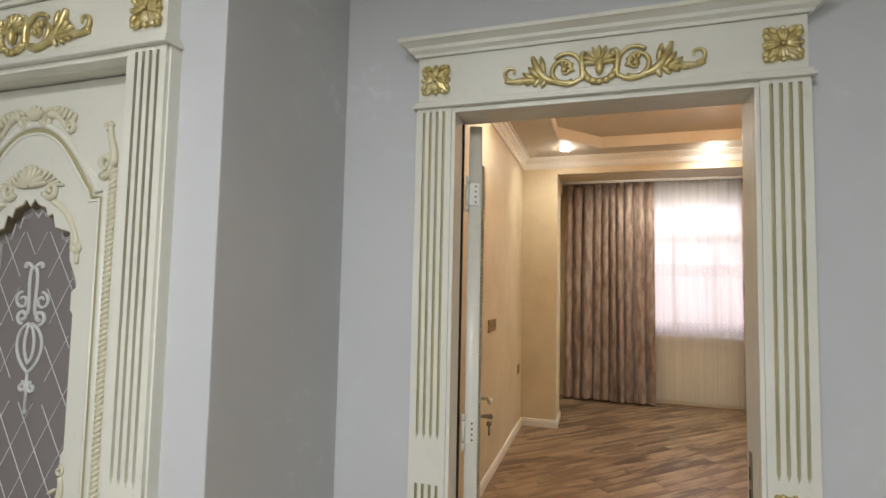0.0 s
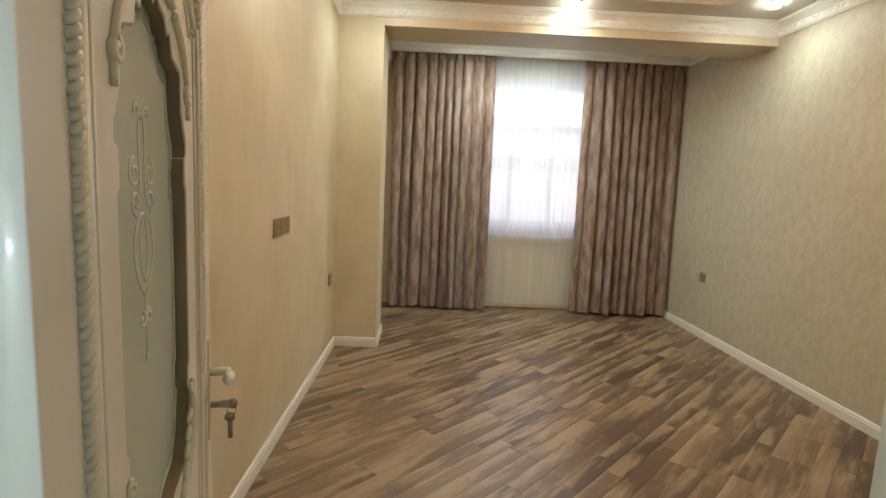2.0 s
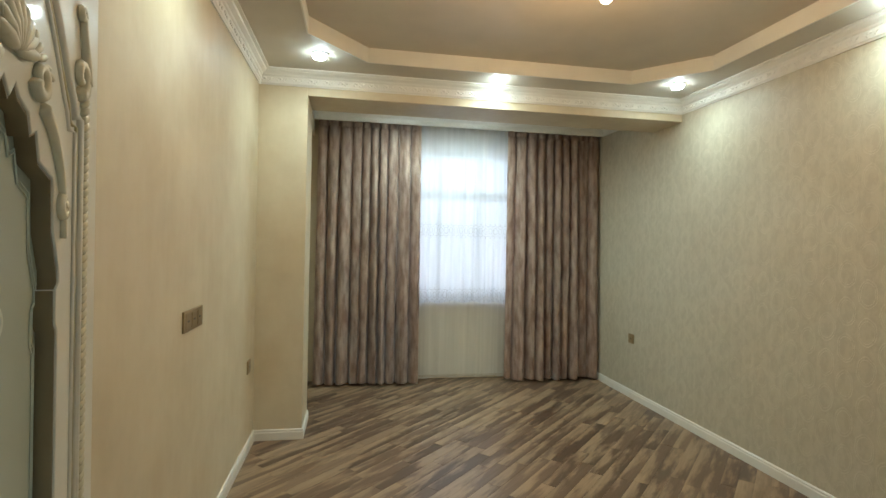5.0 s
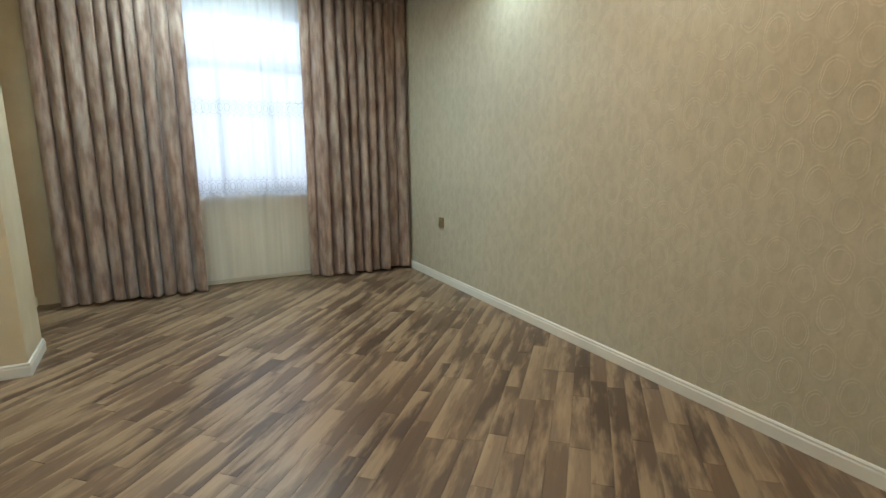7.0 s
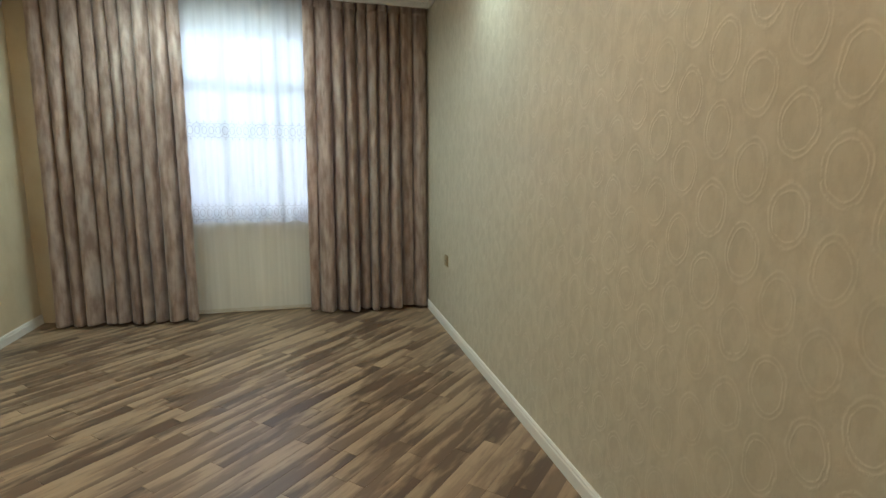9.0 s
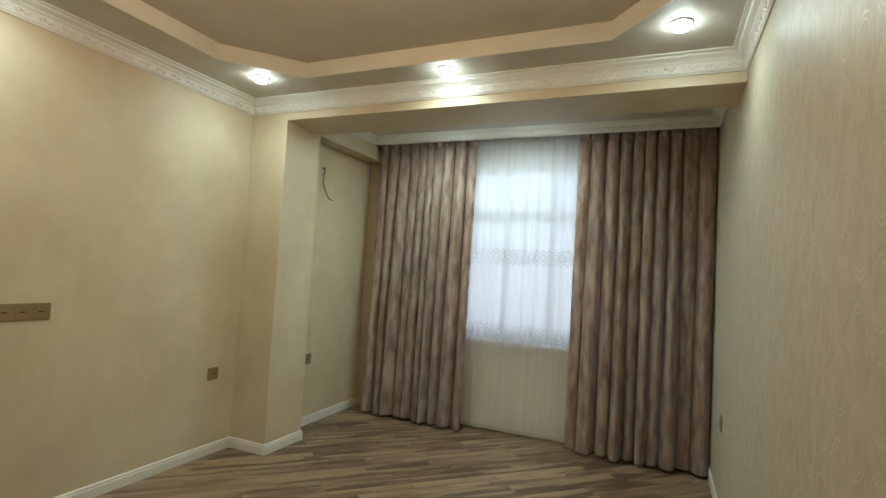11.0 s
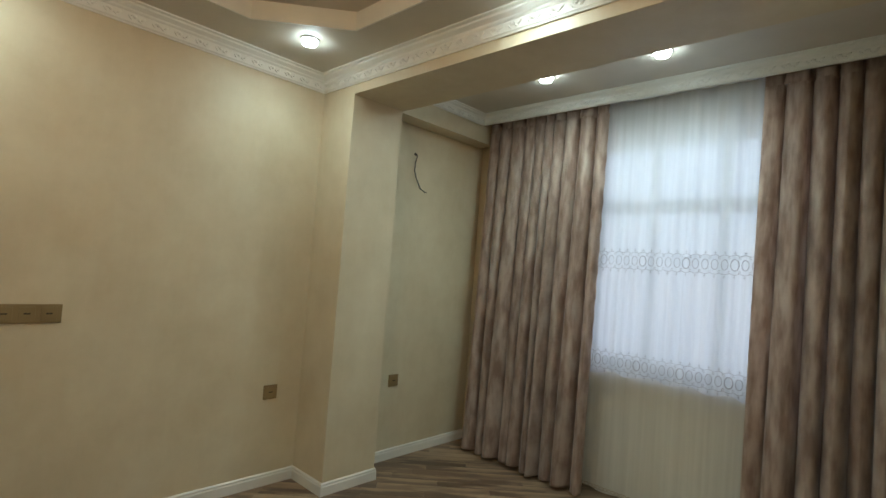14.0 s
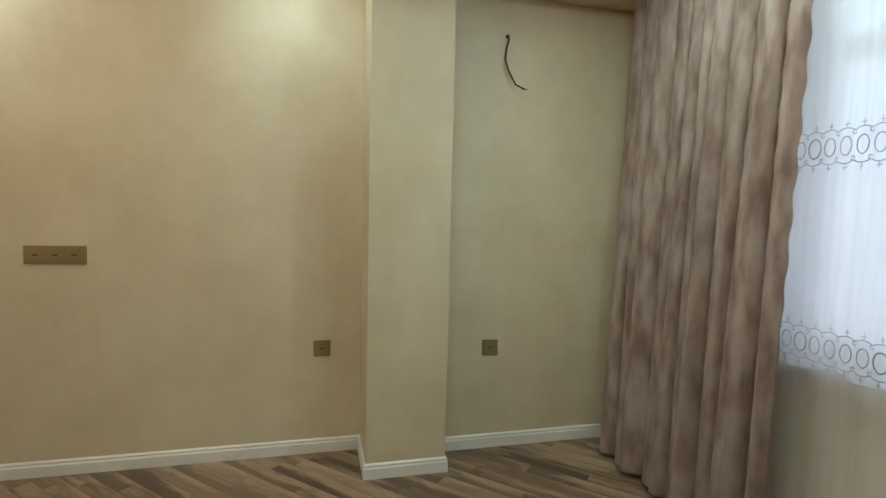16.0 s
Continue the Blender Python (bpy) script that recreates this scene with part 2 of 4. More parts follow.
M_BEIGE, M_DAMASK, M_HALL = wall_beige(), wall_damask(), wall_hall()
M_CEIL = paint("ceiling_paint", (0.60, 0.55, 0.47), 0.55, 90, 0.06)
M_WHITE = paint("white_plaster", (0.80, 0.78, 0.72), 0.5, 80, 0.10)
M_TRIM = paint("white_baseboard", (0.78, 0.75, 0.68), 0.35, 50, 0.05)
M_CREAM = cream_wear("cream_lacquer", (0.77, 0.75, 0.65), (0.55, 0.50, 0.36))
M_GROOVE = paint("olive_gold_groove", (0.44, 0.39, 0.21), 0.5, 60, 0.2, 0.2, 0.3)
M_GILT = gilt()
M_PALEGILT = cream_wear("rubbed_cream_gold", (0.70, 0.65, 0.48), (0.45, 0.34, 0.12), 60)
M_WOOD, M_WOOD_J = plank_wood(False), plank_wood(True)
M_VELVET = velvet()
M_LINING = paint("beige_curtain_lining", (0.45, 0.37, 0.27), 0.8, 200, 0.2)
M_SHEER = sheer("white_voile", (0.90, 0.89, 0.85), 0.36)
M_TULLE = sheer("white_tulle", (0.90, 0.92, 0.97), 0.42)
M_THREAD = paint("grey_embroidery", (0.38, 0.37, 0.38), 0.7, 300, 0.3)
M_FROST = frosted("frosted_glass", (0.53, 0.585, 0.50), 0.06)
M_FROST_DARK = frosted("mauve_glass", (0.235, 0.205, 0.195), 0.05)
M_ETCH = paint("etched_white", (0.60, 0.60, 0.57), 0.6, 200, 0.2)
M_REVEAL = paint("brown_gilt_reveal", (0.27, 0.21, 0.12), 0.4, 60, 0.1, 0.15, 0.2)
M_ETCH_SOFT = paint("etched_soft", (0.555, 0.605, 0.52), 0.6, 200, 0.2)
M_BRONZE = paint("bronze_plastic", (0.30, 0.215, 0.105), 0.38, 90, 0.06, 0.08, 0.25)
M_BRONZE_D = paint("dark_bronze", (0.085, 0.065, 0.04), 0.35, 90, 0.05, 0.1, 0.3)
M_STEEL = paint("worn_steel", (0.33, 0.29, 0.23), 0.35, 90, 0.1, 0.15, 0.9)
M_PORCELAIN = paint("white_porcelain", (0.82, 0.79, 0.72), 0.2, 30, 0.02)
M_PVC = paint("white_window_plastic", (0.75, 0.76, 0.78), 0.3, 60, 0.03)
# assumed colour of an unseen floor, dark so that less light bounces up
M_HALL_FLOOR = paint("unseen_hall_floor", (0.27, 0.25, 0.22), 0.25, 40, 0.05)
M_DARK = paint("dark_shadow_gap", (0.03, 0.027, 0.022), 0.7, 60, 0.05)
M_CABLE = paint("black_cable", (0.03, 0.03, 0.028), 0.5, 90, 0.1)
M_SPOT = glow("spot_lens", (0.86, 1.0, 0.97), 38.0)
M_BULB = glow("bulb_glass", (1.0, 0.86, 0.62), 18.0)
M_OUT = paint("outer_plaster", (0.6, 0.58, 0.54), 0.8)
M_GLASS = Nodes("window_glass").set(Base_Color=(1, 1, 1), Roughness=0.02, Transmission_Weight=1.0, IOR=1.45)
M_ORANGE = paint("orange_gilding", (0.72, 0.40, 0.06), 0.45, 60, 0.2, 0.15)


# ---- mesh helpers ----
def mesh_of(bm, name, mat, smooth=False):
    bm.normal_update()
    me = bpy.data.meshes.new(name)
    bm.to_mesh(me)
    bm.free()
    me.materials.append(mat)
    if smooth:
        me.polygons.foreach_set("use_smooth", [True] * len(me.polygons))
    return me


def box(bm, x0, x1, y0, y1, z0, z1, bevel=0.0):
    r = bmesh.ops.create_cube(bm, size=1.0)
    vs = r["verts"]
    for v in vs:
        v.co = Vector((x0 + (v.co.x + 0.5) * (x1 - x0), y0 + (v.co.y + 0.5) * (y1 - y0), z0 + (v.co.z + 0.5) * (z1 - z0)))
    if bevel:
        es = list({e for v in vs for e in v.link_edges})
        bmesh.ops.bevel(bm, geom=es, offset=bevel, segments=2, affect="EDGES", profile=0.6)
    return bm


def boxes(*specs, bevel=0.0):
    bm = bmesh.new()
    for s in specs:
        box(bm, *s, bevel=bevel)
    return bm


def part(name, bm, material, parent=None, label="", smooth=False):
    me = bm if isinstance(bm, bpy.types.Mesh) else mesh_of(bm, name, material, smooth)
    ob = new(name, me)
    if parent:
        ob.parent = parent
    if label:
        ob["label"] = label
    return ob


def thing(name, label, category, m=None, group="", kind=""):
    ob = tagged(new(name), label, category, group, kind)
    if m is not None:
        ob.matrix_world = m
    return ob


def setting(name, bm, material, label, category, smooth=False):
    return tagged(part(name, bm, material, None, "", smooth), label, category, "", "structure")


def ball(bm, c, s, rot=0.0, seg=10, rings=6):
    """An ellipsoid with half axes s at c, turned in the xz plane."""
    m = Matrix.Translation(c) @ Matrix.Rotation(rot, 4, "Y") @ Matrix.Diagonal((*s, 1))
    bmesh.ops.create_uvsphere(bm, u_segments=seg, v_segments=rings, radius=1.0, matrix=m)


def cyl(bm, c, r, depth, axis="Z", seg=20, r2=None):
    rot = {"Z": Matrix.Identity(4), "X": Matrix.Rotation(radians(90), 4, "Y"), "Y": Matrix.Rotation(radians(90), 4, "X")}[axis]
    bmesh.ops.create_cone(bm, cap_ends=True, segments=seg, radius1=r, radius2=r if r2 is None else r2, depth=depth, matrix=Matrix.Translation(c) @ rot)


def tube(bm, pts, r, sides=6, taper=None, closed=False, flat=1.0):
    """A round rod along 3D points, radius tapering by taper(0..1); flat squeezes it in y."""
    pts = [Vector(p) for p in pts]
    n, rings = len(pts), []
    for i, p in enumerate(pts):
        a = pts[(i - 1) % n] if closed or i else p
        b = pts[(i + 1) % n] if closed or i < n - 1 else p
        d = (b - a).normalized()
        side = d.cross(Vector((0, 1, 0)))
        if side.length < 1e-4:
            side = Vector((1, 0, 0))
        side.normalize()
        up = side.cross(d).normalized()
        rr = r * (taper(i / max(1, n - 1)) if taper else 1.0)
        rings.append([bm.verts.new(p + side * rr * math.cos(t) + up * rr * flat * math.sin(t)) for t in (2 * math.pi * k / sides for k in range(sides))])
    for i in range(n if closed else n - 1):
        A, B = rings[i], rings[(i + 1) % n]
        for k in range(sides):
            bm.faces.new((A[k], A[(k + 1) % sides], B[(k + 1) % sides], B[k]))
    if not closed:
        bm.faces.new(rings[0][::-1])
        bm.faces.new(rings[-1])
    return bm


def spiral(cx, cz, r0, r1, a0, turn, y=0.0, n=22):
    """Points of a volute in the xz plane; angles in degrees."""
    return [(cx + (r0 + (r1 - r0) * t) * math.cos(radians(a0 + turn * t)), y, cz + (r0 + (r1 - r0) * t) * math.sin(radians(a0 + turn * t))) for t in (k / n for k in range(n + 1))]


def bez(p0, p1, p2, p3, n=14, y=0.0):
    out = []
    for k in range(n + 1):
        t = k / n
        w = ((1 - t) ** 3, 3 * t * (1 - t) ** 2, 3 * t * t * (1 - t), t ** 3)
        out.append((sum(a * p[0] for a, p in zip(w, (p0, p1, p2, p3))), y, sum(a * p[1] for a, p in zip(w, (p0, p1, p2, p3)))))
    return out


def slab(outlines, y0, y1, bevel=0.0):
    """A plate in the xz plane between y0 and y1; the first outline is its edge, the others are holes."""
    cu = bpy.data.curves.new("outline", "CURVE")
    cu.dimensions, cu.fill_mode = "2D", "BOTH"
    cu.extrude = abs(y1 - y0) / 2 - bevel
    cu.bevel_depth, cu.bevel_resolution, cu.offset = bevel, 1, -bevel
    for pts in outlines:
        sp = cu.splines.new("POLY")
        sp.points.add(len(pts) - 1)
        for q, p in zip(sp.points, pts):
            q.co = (p[0], p[1], 0, 1)
        sp.use_cyclic_u = True
    ob = bpy.data.objects.new("outline", cu)
    scene.collection.objects.link(ob)
    bpy.context.view_layer.update()
    me = bpy.data.meshes.new_from_object(ob.evaluated_get(bpy.context.evaluated_depsgraph_get()))
    bpy.data.objects.remove(ob)
    bm = bmesh.new()
    bm.from_mesh(me)
    bpy.data.meshes.remove(me)
    bmesh.ops.transform(bm, matrix=Matrix.Translation((0, (y0 + y1) / 2, 0)) @ Matrix.Rotation(radians(90), 4, "X"), verts=bm.verts)
    return bm


def sweep(path, profile, closed=False, bm=None):
    """A moulding: profile of (offset to the left of the path, height) along corners (x, y), mitred."""
    bm = bm or bmesh.new()
    n, rings = len(path), []
    P = [Vector(p) for p in path]
    for i in range(n):
        din = (P[i] - P[i - 1]).normalized() if closed or i else (P[1] - P[0]).normalized()
        dout = (P[(i + 1) % n] - P[i]).normalized() if closed or i < n - 1 else din
        n1, n2 = Vector((-din.y, din.x)), Vector((-dout.y, dout.x))
        m = (n1 + n2) / (1 + n1.dot(n2))
        rings.append([bm.verts.new((P[i].x + m.x * d, P[i].y + m.y * d, z)) for d, z in profile])
    k = len(profile)
    for i in range(n if closed else n - 1):
        A, B = rings[i], rings[(i + 1) % n]
        for j in range(k):
            bm.faces.new((A[j], B[j], B[(j + 1) % k], A[(j + 1) % k]))
    if not closed:
        bm.faces.new(rings[0])
        bm.faces.new(rings[-1][::-1])
    bmesh.ops.recalc_face_normals(bm, faces=bm.faces)
    return bm


# ---- structure ----
W, Y0, YB, YC, YW = 3.628, 1.58, 5.457, 5.90, 7.15
PX, NX = 0.368, 0.13
H = 3.08
setting("wall_west", boxes((-0.12, 0, Y0, YB, 0, H)), M_BEIGE, "beige textured wallpaper wall with faint blotches", "wall")
setting("wall_pillar", boxes((-0.12, PX, YB, YC, 0, H), bevel=0.004), M_BEIGE, "beige papered pillar beside the window bay", "pillar")
setting("wall_niche", boxes((0, NX, YC, YW, 0, H)), M_BEIGE, "beige papered wall of the window bay", "wall")
setting("bulkhead", boxes((NX, 0.30, YC, 7.09, 2.72, H)), M_BEIGE, "boxed duct under the bay ceiling", "bulkhead")
setting("beam", boxes((PX, W, YB, YC, 2.70, H), bevel=0.004), M_BEIGE, "beige papered ceiling beam before the window bay", "beam")
setting("wall_east", boxes((W, W + 0.12, Y0, YW, 0, H)), M_DAMASK, "beige damask wallpaper wall with pale ring pattern", "wall")
WX0, WX1, WZ0, WZ1 = 1.28, 2.68, 0.90, 2.66
setting("wall_north", boxes((NX - 0.14, WX0, YW, YW + 0.25, 0, H), (WX1, W + 0.12, YW, YW + 0.25, 0, H), (WX0, WX1, YW, YW + 0.25, 0, WZ0), (WX0, WX1, YW, YW + 0.25, WZ1, H)), M_BEIGE, "beige wall round the window", "wall")
DX0, DX1, DZ = 0.360, 1.268, 2.115
HF = 1.48
setting("wall_south", boxes((-0.025, DX0, HF, Y0, 0, H), (DX1, W + 0.12, HF, Y0, 0, H), (DX0, DX1, HF, Y0, DZ, H)), M_HALL, "pale grey textured wall with a doorway", "wall")
# hallway
LY = 0.88
LX0, LX1 = -1.174, -0.266
setting("wall_hall_recess", boxes((-0.175, -0.025, LY, Y0, 0, H), bevel=0.004), M_HALL, "pale grey return wall beside the doorway", "wall")
setting("wall_hall_west", boxes((LX1, -0.175, LY, LY + 0.10, 0, H), (-2.0, LX0, LY, LY + 0.10, 0, H), (LX0, LX1, LY, LY + 0.10, DZ, H)), M_HALL, "pale grey wall with a second doorway", "wall")
setting("wall_hall_dark_room", boxes((-2.0, -0.2, LY + 0.75, LY + 0.8, 0, H), (-2.0, -1.9, LY + 0.1, LY + 0.75, 0, H)), M_HALL, "plain wall behind the closed door", "wall")
setting("wall_hall_south", boxes((-2.0, 2.7, -1.9, -1.8, 0, H)), M_HALL, "plain pale grey hallway wall", "wall")
setting("wall_hall_east", boxes((2.6, 2.7, -1.8, HF, 0, H)), M_HALL, "plain pale grey hallway side wall", "wall")
setting("wall_hall_end", boxes((-2.1, -2.0, -1.9, LY + 0.8, 0, H)), M_HALL, "plain pale grey hallway end wall", "wall")
setting("floor_hall", boxes((-2.0, 2.7, -1.9, HF + 0.05, -0.1, 0.002)), M_HALL_FLOOR, "unseen plain hallway floor, kept dark to limit bounced light", "floor")
setting("ceiling_hall", boxes((-2.1, 2.7, -1.9, HF, 2.80, 2.9)), M_CEIL, "plain hallway ceiling", "ceiling")
# ceilings
TR = [(0.82, 5.11), (2.92, 5.11), (3.32, 4.67), (3.32, 2.45), (2.92, 2.02), (0.82, 2.02), (0.43, 2.45), (0.43, 4.67)]
ring = slab([[(0, Y0), (W, Y0), (W, YB), (0, YB)], TR], 0, 0.10)
bmesh.ops.transform(ring, matrix=Matrix.Translation((0, 0, CEIL)) @ Matrix.Rotation(radians(-90), 4, "X") @ Matrix.Diagonal((1, -1, -1, 1)), verts=ring.verts)
for v in ring.verts:
    v.co = Vector((v.co.x, abs(v.co.y), v.co.z))
zs = [v.co.z for v in ring.verts]
for v in ring.verts:
    v.co.z += CEIL - min(zs)
bmesh.ops.recalc_face_normals(ring, faces=ring.faces)
setting("ceiling_border", ring, M_CEIL, "dropped beige ceiling border with a tray recess", "ceiling")
setting("ceiling", boxes((-0.12, W + 0.12, HF, YC, TOP, TOP + 0.1)), M_CEIL, "beige upper ceiling of the tray", "ceiling")
setting("ceiling_bay", boxes((0, W, YC, YW, BAY, BAY + 0.1)), M_CEIL, "beige ceiling of the window bay", "ceiling")
TRP = TR[::-1]
tray = sweep(TRP, [(-0.006, CEIL - 0.004), (-0.006, CEIL + 0.02), (-0.016, CEIL + 0.03), (-0.018, CEIL + 0.055), (-0.045, CEIL + 0.075), (-0.055, TOP), (0.004, TOP), (0.004, CEIL - 0.004)], True)
setting("trim_tray", tray, M_WHITE, "cream stepped moulding round the ceiling tray", "ceiling moulding")


def crown_profile(z0, z1, d):
    h = z1 - z0
    return [(0, z0), (0.010, z0), (0.012, z0 + 0.06 * h), (0.018, z0 + 0.12 * h), (0.020, z0 + 0.55 * h), (0.35 * d, z0 + 0.62 * h), (0.40 * d, z0 + 0.70 * h), (0.70 * d, z0 + 0.82 * h), (0.75 * d, z0 + 0.9 * h), (d, z0 + 0.93 * h), (d, z1), (0, z1)]


def crown(name, path, z0, z1, d, label, closed=True):
    ob = setting(name, sweep(path, crown_profile(z0, z1, d), closed), M_WHITE, label, "crown moulding")
    rel = bmesh.new()
    n = len(path)
    for i in range(n if closed else n - 1):
        a, b = Vector(path[i]), Vector(path[(i + 1) % n])
        u = (b - a).normalized()
        nrm = Vector((-u.y, u.x))
        L = (b - a).length
        k = int(L / 0.115)
        rot = Matrix(((u.x, nrm.x, 0), (u.y, nrm.y, 0), (0, 0, 1))).to_4x4()
        zc = z0 + 0.34 * (z1 - z0)
        for j in range(k):
            base = Matrix.Translation((*(a + u * ((j + 0.5) * L / k) + nrm * 0.020), zc)) @ rot
            for dx, dz, sx, sz, ang in ((-0.030, 0.004, 0.018, 0.006, 0.7), (-0.012, -0.008, 0.016, 0.006, -0.5), (0.010, 0.006, 0.013, 0.011, 0.3), (0.034, -0.004, 0.019, 0.005, -0.8), (0.022, 0.012, 0.012, 0.004, 0.5)):
                m = base @ Matrix.Translation((dx, 0, dz)) @ Matrix.Rotation(ang, 4, "Y") @ Matrix.Diagonal((sx, 0.006, sz, 1))
                bmesh.ops.create_icosphere(rel, subdivisions=1, radius=1.0, matrix=m)
    part("leaf_relief", rel, M_WHITE, ob, "", True)["kind"] = "stuff"
    return ob


crown("trim_crown_room", [(0, Y0), (W, Y0), (W, YB), (0, YB)], 2.765, CEIL, 0.085, "white plaster crown moulding with leaf relief")
crown("trim_crown_bay", [(0.30, YC), (W, YC), (W, 6.925), (0.30, 6.925)], 2.870, BAY, 0.075, "white plaster crown moulding over the curtains")
setting("trim_pelmet", boxes((0.30, W, 6.925, 6.935, 2.870, BAY)), M_WHITE, "white pelmet board behind the bay moulding", "pelmet")
BASE = [(0, 0), (0.014, 0), (0.014, 0.058), (0.010, 0.066), (0.011, 0.076), (0.005, 0.084), (0, 0.084)]
setting("baseboard_west", sweep([(NX, YW), (NX, YC), (PX, YC), (PX, YB), (0, YB), (0, Y0)][::-1], [(-d, z) for d, z in BASE]), M_TRIM, "white moulded baseboard along the beige walls", "baseboard")
setting("baseboard_east", sweep([(W, Y0), (W, YW)], BASE), M_TRIM, "white moulded baseboard along the damask wall", "baseboard")
setting("baseboard_south", sweep([(1.35, Y0), (W, Y0)], BASE), M_TRIM, "white moulded baseboard beside the doorway", "baseboard")
setting("floor", boxes((-0.12, W + 0.12, HF + 0.05, YW, -0.1, -0.008)), M_DARK, "screed under the laminate planks", "floor")
floor = scene.objects["floor"]
tagged(floor, "brown oak laminate floor laid diagonally")


# ---- window and curtains ----
win = thing("window_1", "white plastic window behind sheer curtains", "window", pose(0, 0, 0), "", "structure")
fy0, fy1 = YW + 0.10, YW + 0.16
part("window_frame", boxes((WX0, WX0 + 0.06, fy0, fy1, WZ0, WZ1), (WX1 - 0.06, WX1, fy0, fy1, WZ0, WZ1), (WX0 + 0.06, WX1 - 0.06, fy0, fy1, WZ0, WZ0 + 0.07), (WX0 + 0.06, WX1 - 0.06, fy0, fy1, WZ1 - 0.07, WZ1), bevel=0.004), M_PVC, win)
part("transom", boxes((WX0 + 0.06, WX1 - 0.06, fy0, fy1, 2.09, 2.19), bevel=0.004), M_PVC, win)
for mx in (1.74, 2.22):
    part("mullion", boxes((mx - 0.020, mx + 0.020, fy0 - 0.004, fy1, WZ0 + 0.07, WZ1 - 0.07), bevel=0.004), M_PVC, win)
for a, b in ((WX0 + 0.06, 1.705), (1.775, 2.185), (2.255, WX1 - 0.06)):
    for c, d in ((WZ0 + 0.07, 2.09), (2.19, WZ1 - 0.07)):
        pane = part("pane", boxes((a, b, fy0 + 0.025, fy0 + 0.031, c, d)), M_GLASS, win)
        pane.visible_shadow = False
part("window_sill", boxes((WX0 - 0.04, WX1 + 0.04, YW - 0.04, fy0, WZ0 - 0.03, WZ0), bevel=0.006), M_PVC, win)


def cloth(name, x0, x1, z0, z1, yt, yb, pleats, amp_t, amp_b, seed, material, parent, nx=240, nz=34, hem=0.0, flare=0.0, thick=0.004, bulge=0.0, heavy=False):
    """A hanging cloth: pleats pinched at the top, looser folds below, an uneven hem."""
    rng = random.Random(seed)
    ph = [rng.uniform(0, 6.28) for _ in range(8)]
    bm = bmesh.new()
    uvl = bm.loops.layers.uv.new("UVMap")
    grid, uvs = [], {}
    for j in range(nz + 1):
        v = j / nz
        row = []
        for i in range(nx + 1):
            u = i / nx
            warp = u + (0.020 if heavy else 0.012) * math.sin(9 * u + ph[0]) + 0.008 * math.sin(23 * u + ph[1]) * (1 - v)
            a = 2 * math.pi * pleats * warp
            amp = (amp_b + (amp_t - amp_b) * v ** 1.5) * (0.75 + 0.35 * math.sin(5 * u + ph[2]) * math.sin(11 * u + ph[3]))
            s = math.sin(a)
            if heavy:
                pleat = round(a / (2 * math.pi))
                ripple = 0.22 * math.sin(2.2 * v + ph[4] + 1.3 * pleat) + 0.10 * math.sin(2 * math.pi * v * (z1 - z0) / 0.17 + 2.4 * pleat) * min(1.0, 6 * (1 - v)) * max(0.25, v)
                fold = 1.1 - 2.2 * abs(math.sin(a * 0.5 + ripple)) ** 0.9
            else:
                fold = 1.2 * math.copysign(abs(s) ** 0.85, s) + 0.18 * math.sin(2 * a + ph[1])
            low = (1 - v) * 0.35 * math.sin(a * 0.5 + ph[4]) + (1 - v) * 0.12 * math.sin(a * 1.5 + ph[5] + 2 * v)
            y = yb + (yt - yb) * v + amp * (fold + low)
            x = x0 + (x1 - x0) * u + (1 - v) * flare * (u - 0.5) - bulge * math.sin(a)
            z = z0 + (z1 - z0) * v + (1 - v) * hem * (math.sin(a * 0.5 + ph[6]) + 0.5 * math.sin(7 * u + ph[7]))
            vert = bm.verts.new((x, y, z))
            uvs[vert] = (u * (x1 - x0) * 1.6, v * (z1 - z0))
            row.append(vert)
        grid.append(row)
    for j in range(nz):
        for i in range(nx):
            f = bm.faces.new((grid[j][i], grid[j][i + 1], grid[j + 1][i + 1], grid[j + 1][i]))
            for lp in f.loops:
                lp[uvl].uv = uvs[lp.vert]
    if thick:
        bmesh.ops.solidify(bm, geom=bm.faces, thickness=thick)
    return part(name, bm, material, parent, "", True)


for x0, x1, seed, lab in ((0.36, 1.46, 3, "taupe crushed-velvet curtain hanging in deep pleats"), (2.49, 3.595, 8, "taupe crushed-velvet curtain against the damask wall")):
    cur = thing("curtain", lab, "curtain", pose(0, 0, 0), "velvet curtains")
    cloth("drape", x0, x1, 0.026, 2.82, 6.990, 6.930, 10, 0.037, 0.084, seed, M_VELVET, cur, nx=420, hem=0.006, flare=0.02, bulge=0.013, heavy=True, nz=110)
    cloth("heading", x0, x1, 2.815, 2.92, 6.990, 6.990, 10, 0.034, 0.036, seed, M_VELVET, cur, nx=420, nz=4, bulge=0.013, heavy=True)
voile = thing("voile_curtain", "long translucent white voile curtain", "curtain", pose(0, 0, 0))
cloth("veil", 1.30, 2.66, 0.03, 2.90, 7.075, 7.07, 9, 0.004, 0.006, 21, M_SHEER, voile, nx=260, nz=12, hem=0.006, thick=0)
lace = bmesh.new()
for k in range(46):
    x = 1.33 + k * 0.029
    tube(lace, spiral(x, 0.052, 0.012, 0.012, 0, 360, 7.052, 10), 0.0022, 4)
part("lace_hem", lace, M_LINING, voile)
tul = thing("tulle_curtain", "short white tulle curtain with grey embroidered bands", "curtain", pose(0, 0, 0))
veil = cloth("net", 1.34, 2.62, 0.895, 2.90, 7.035, 7.03, 10, 0.008, 0.012, 31, M_TULLE, tul, nx=240, nz=14, hem=0.012, thick=0)


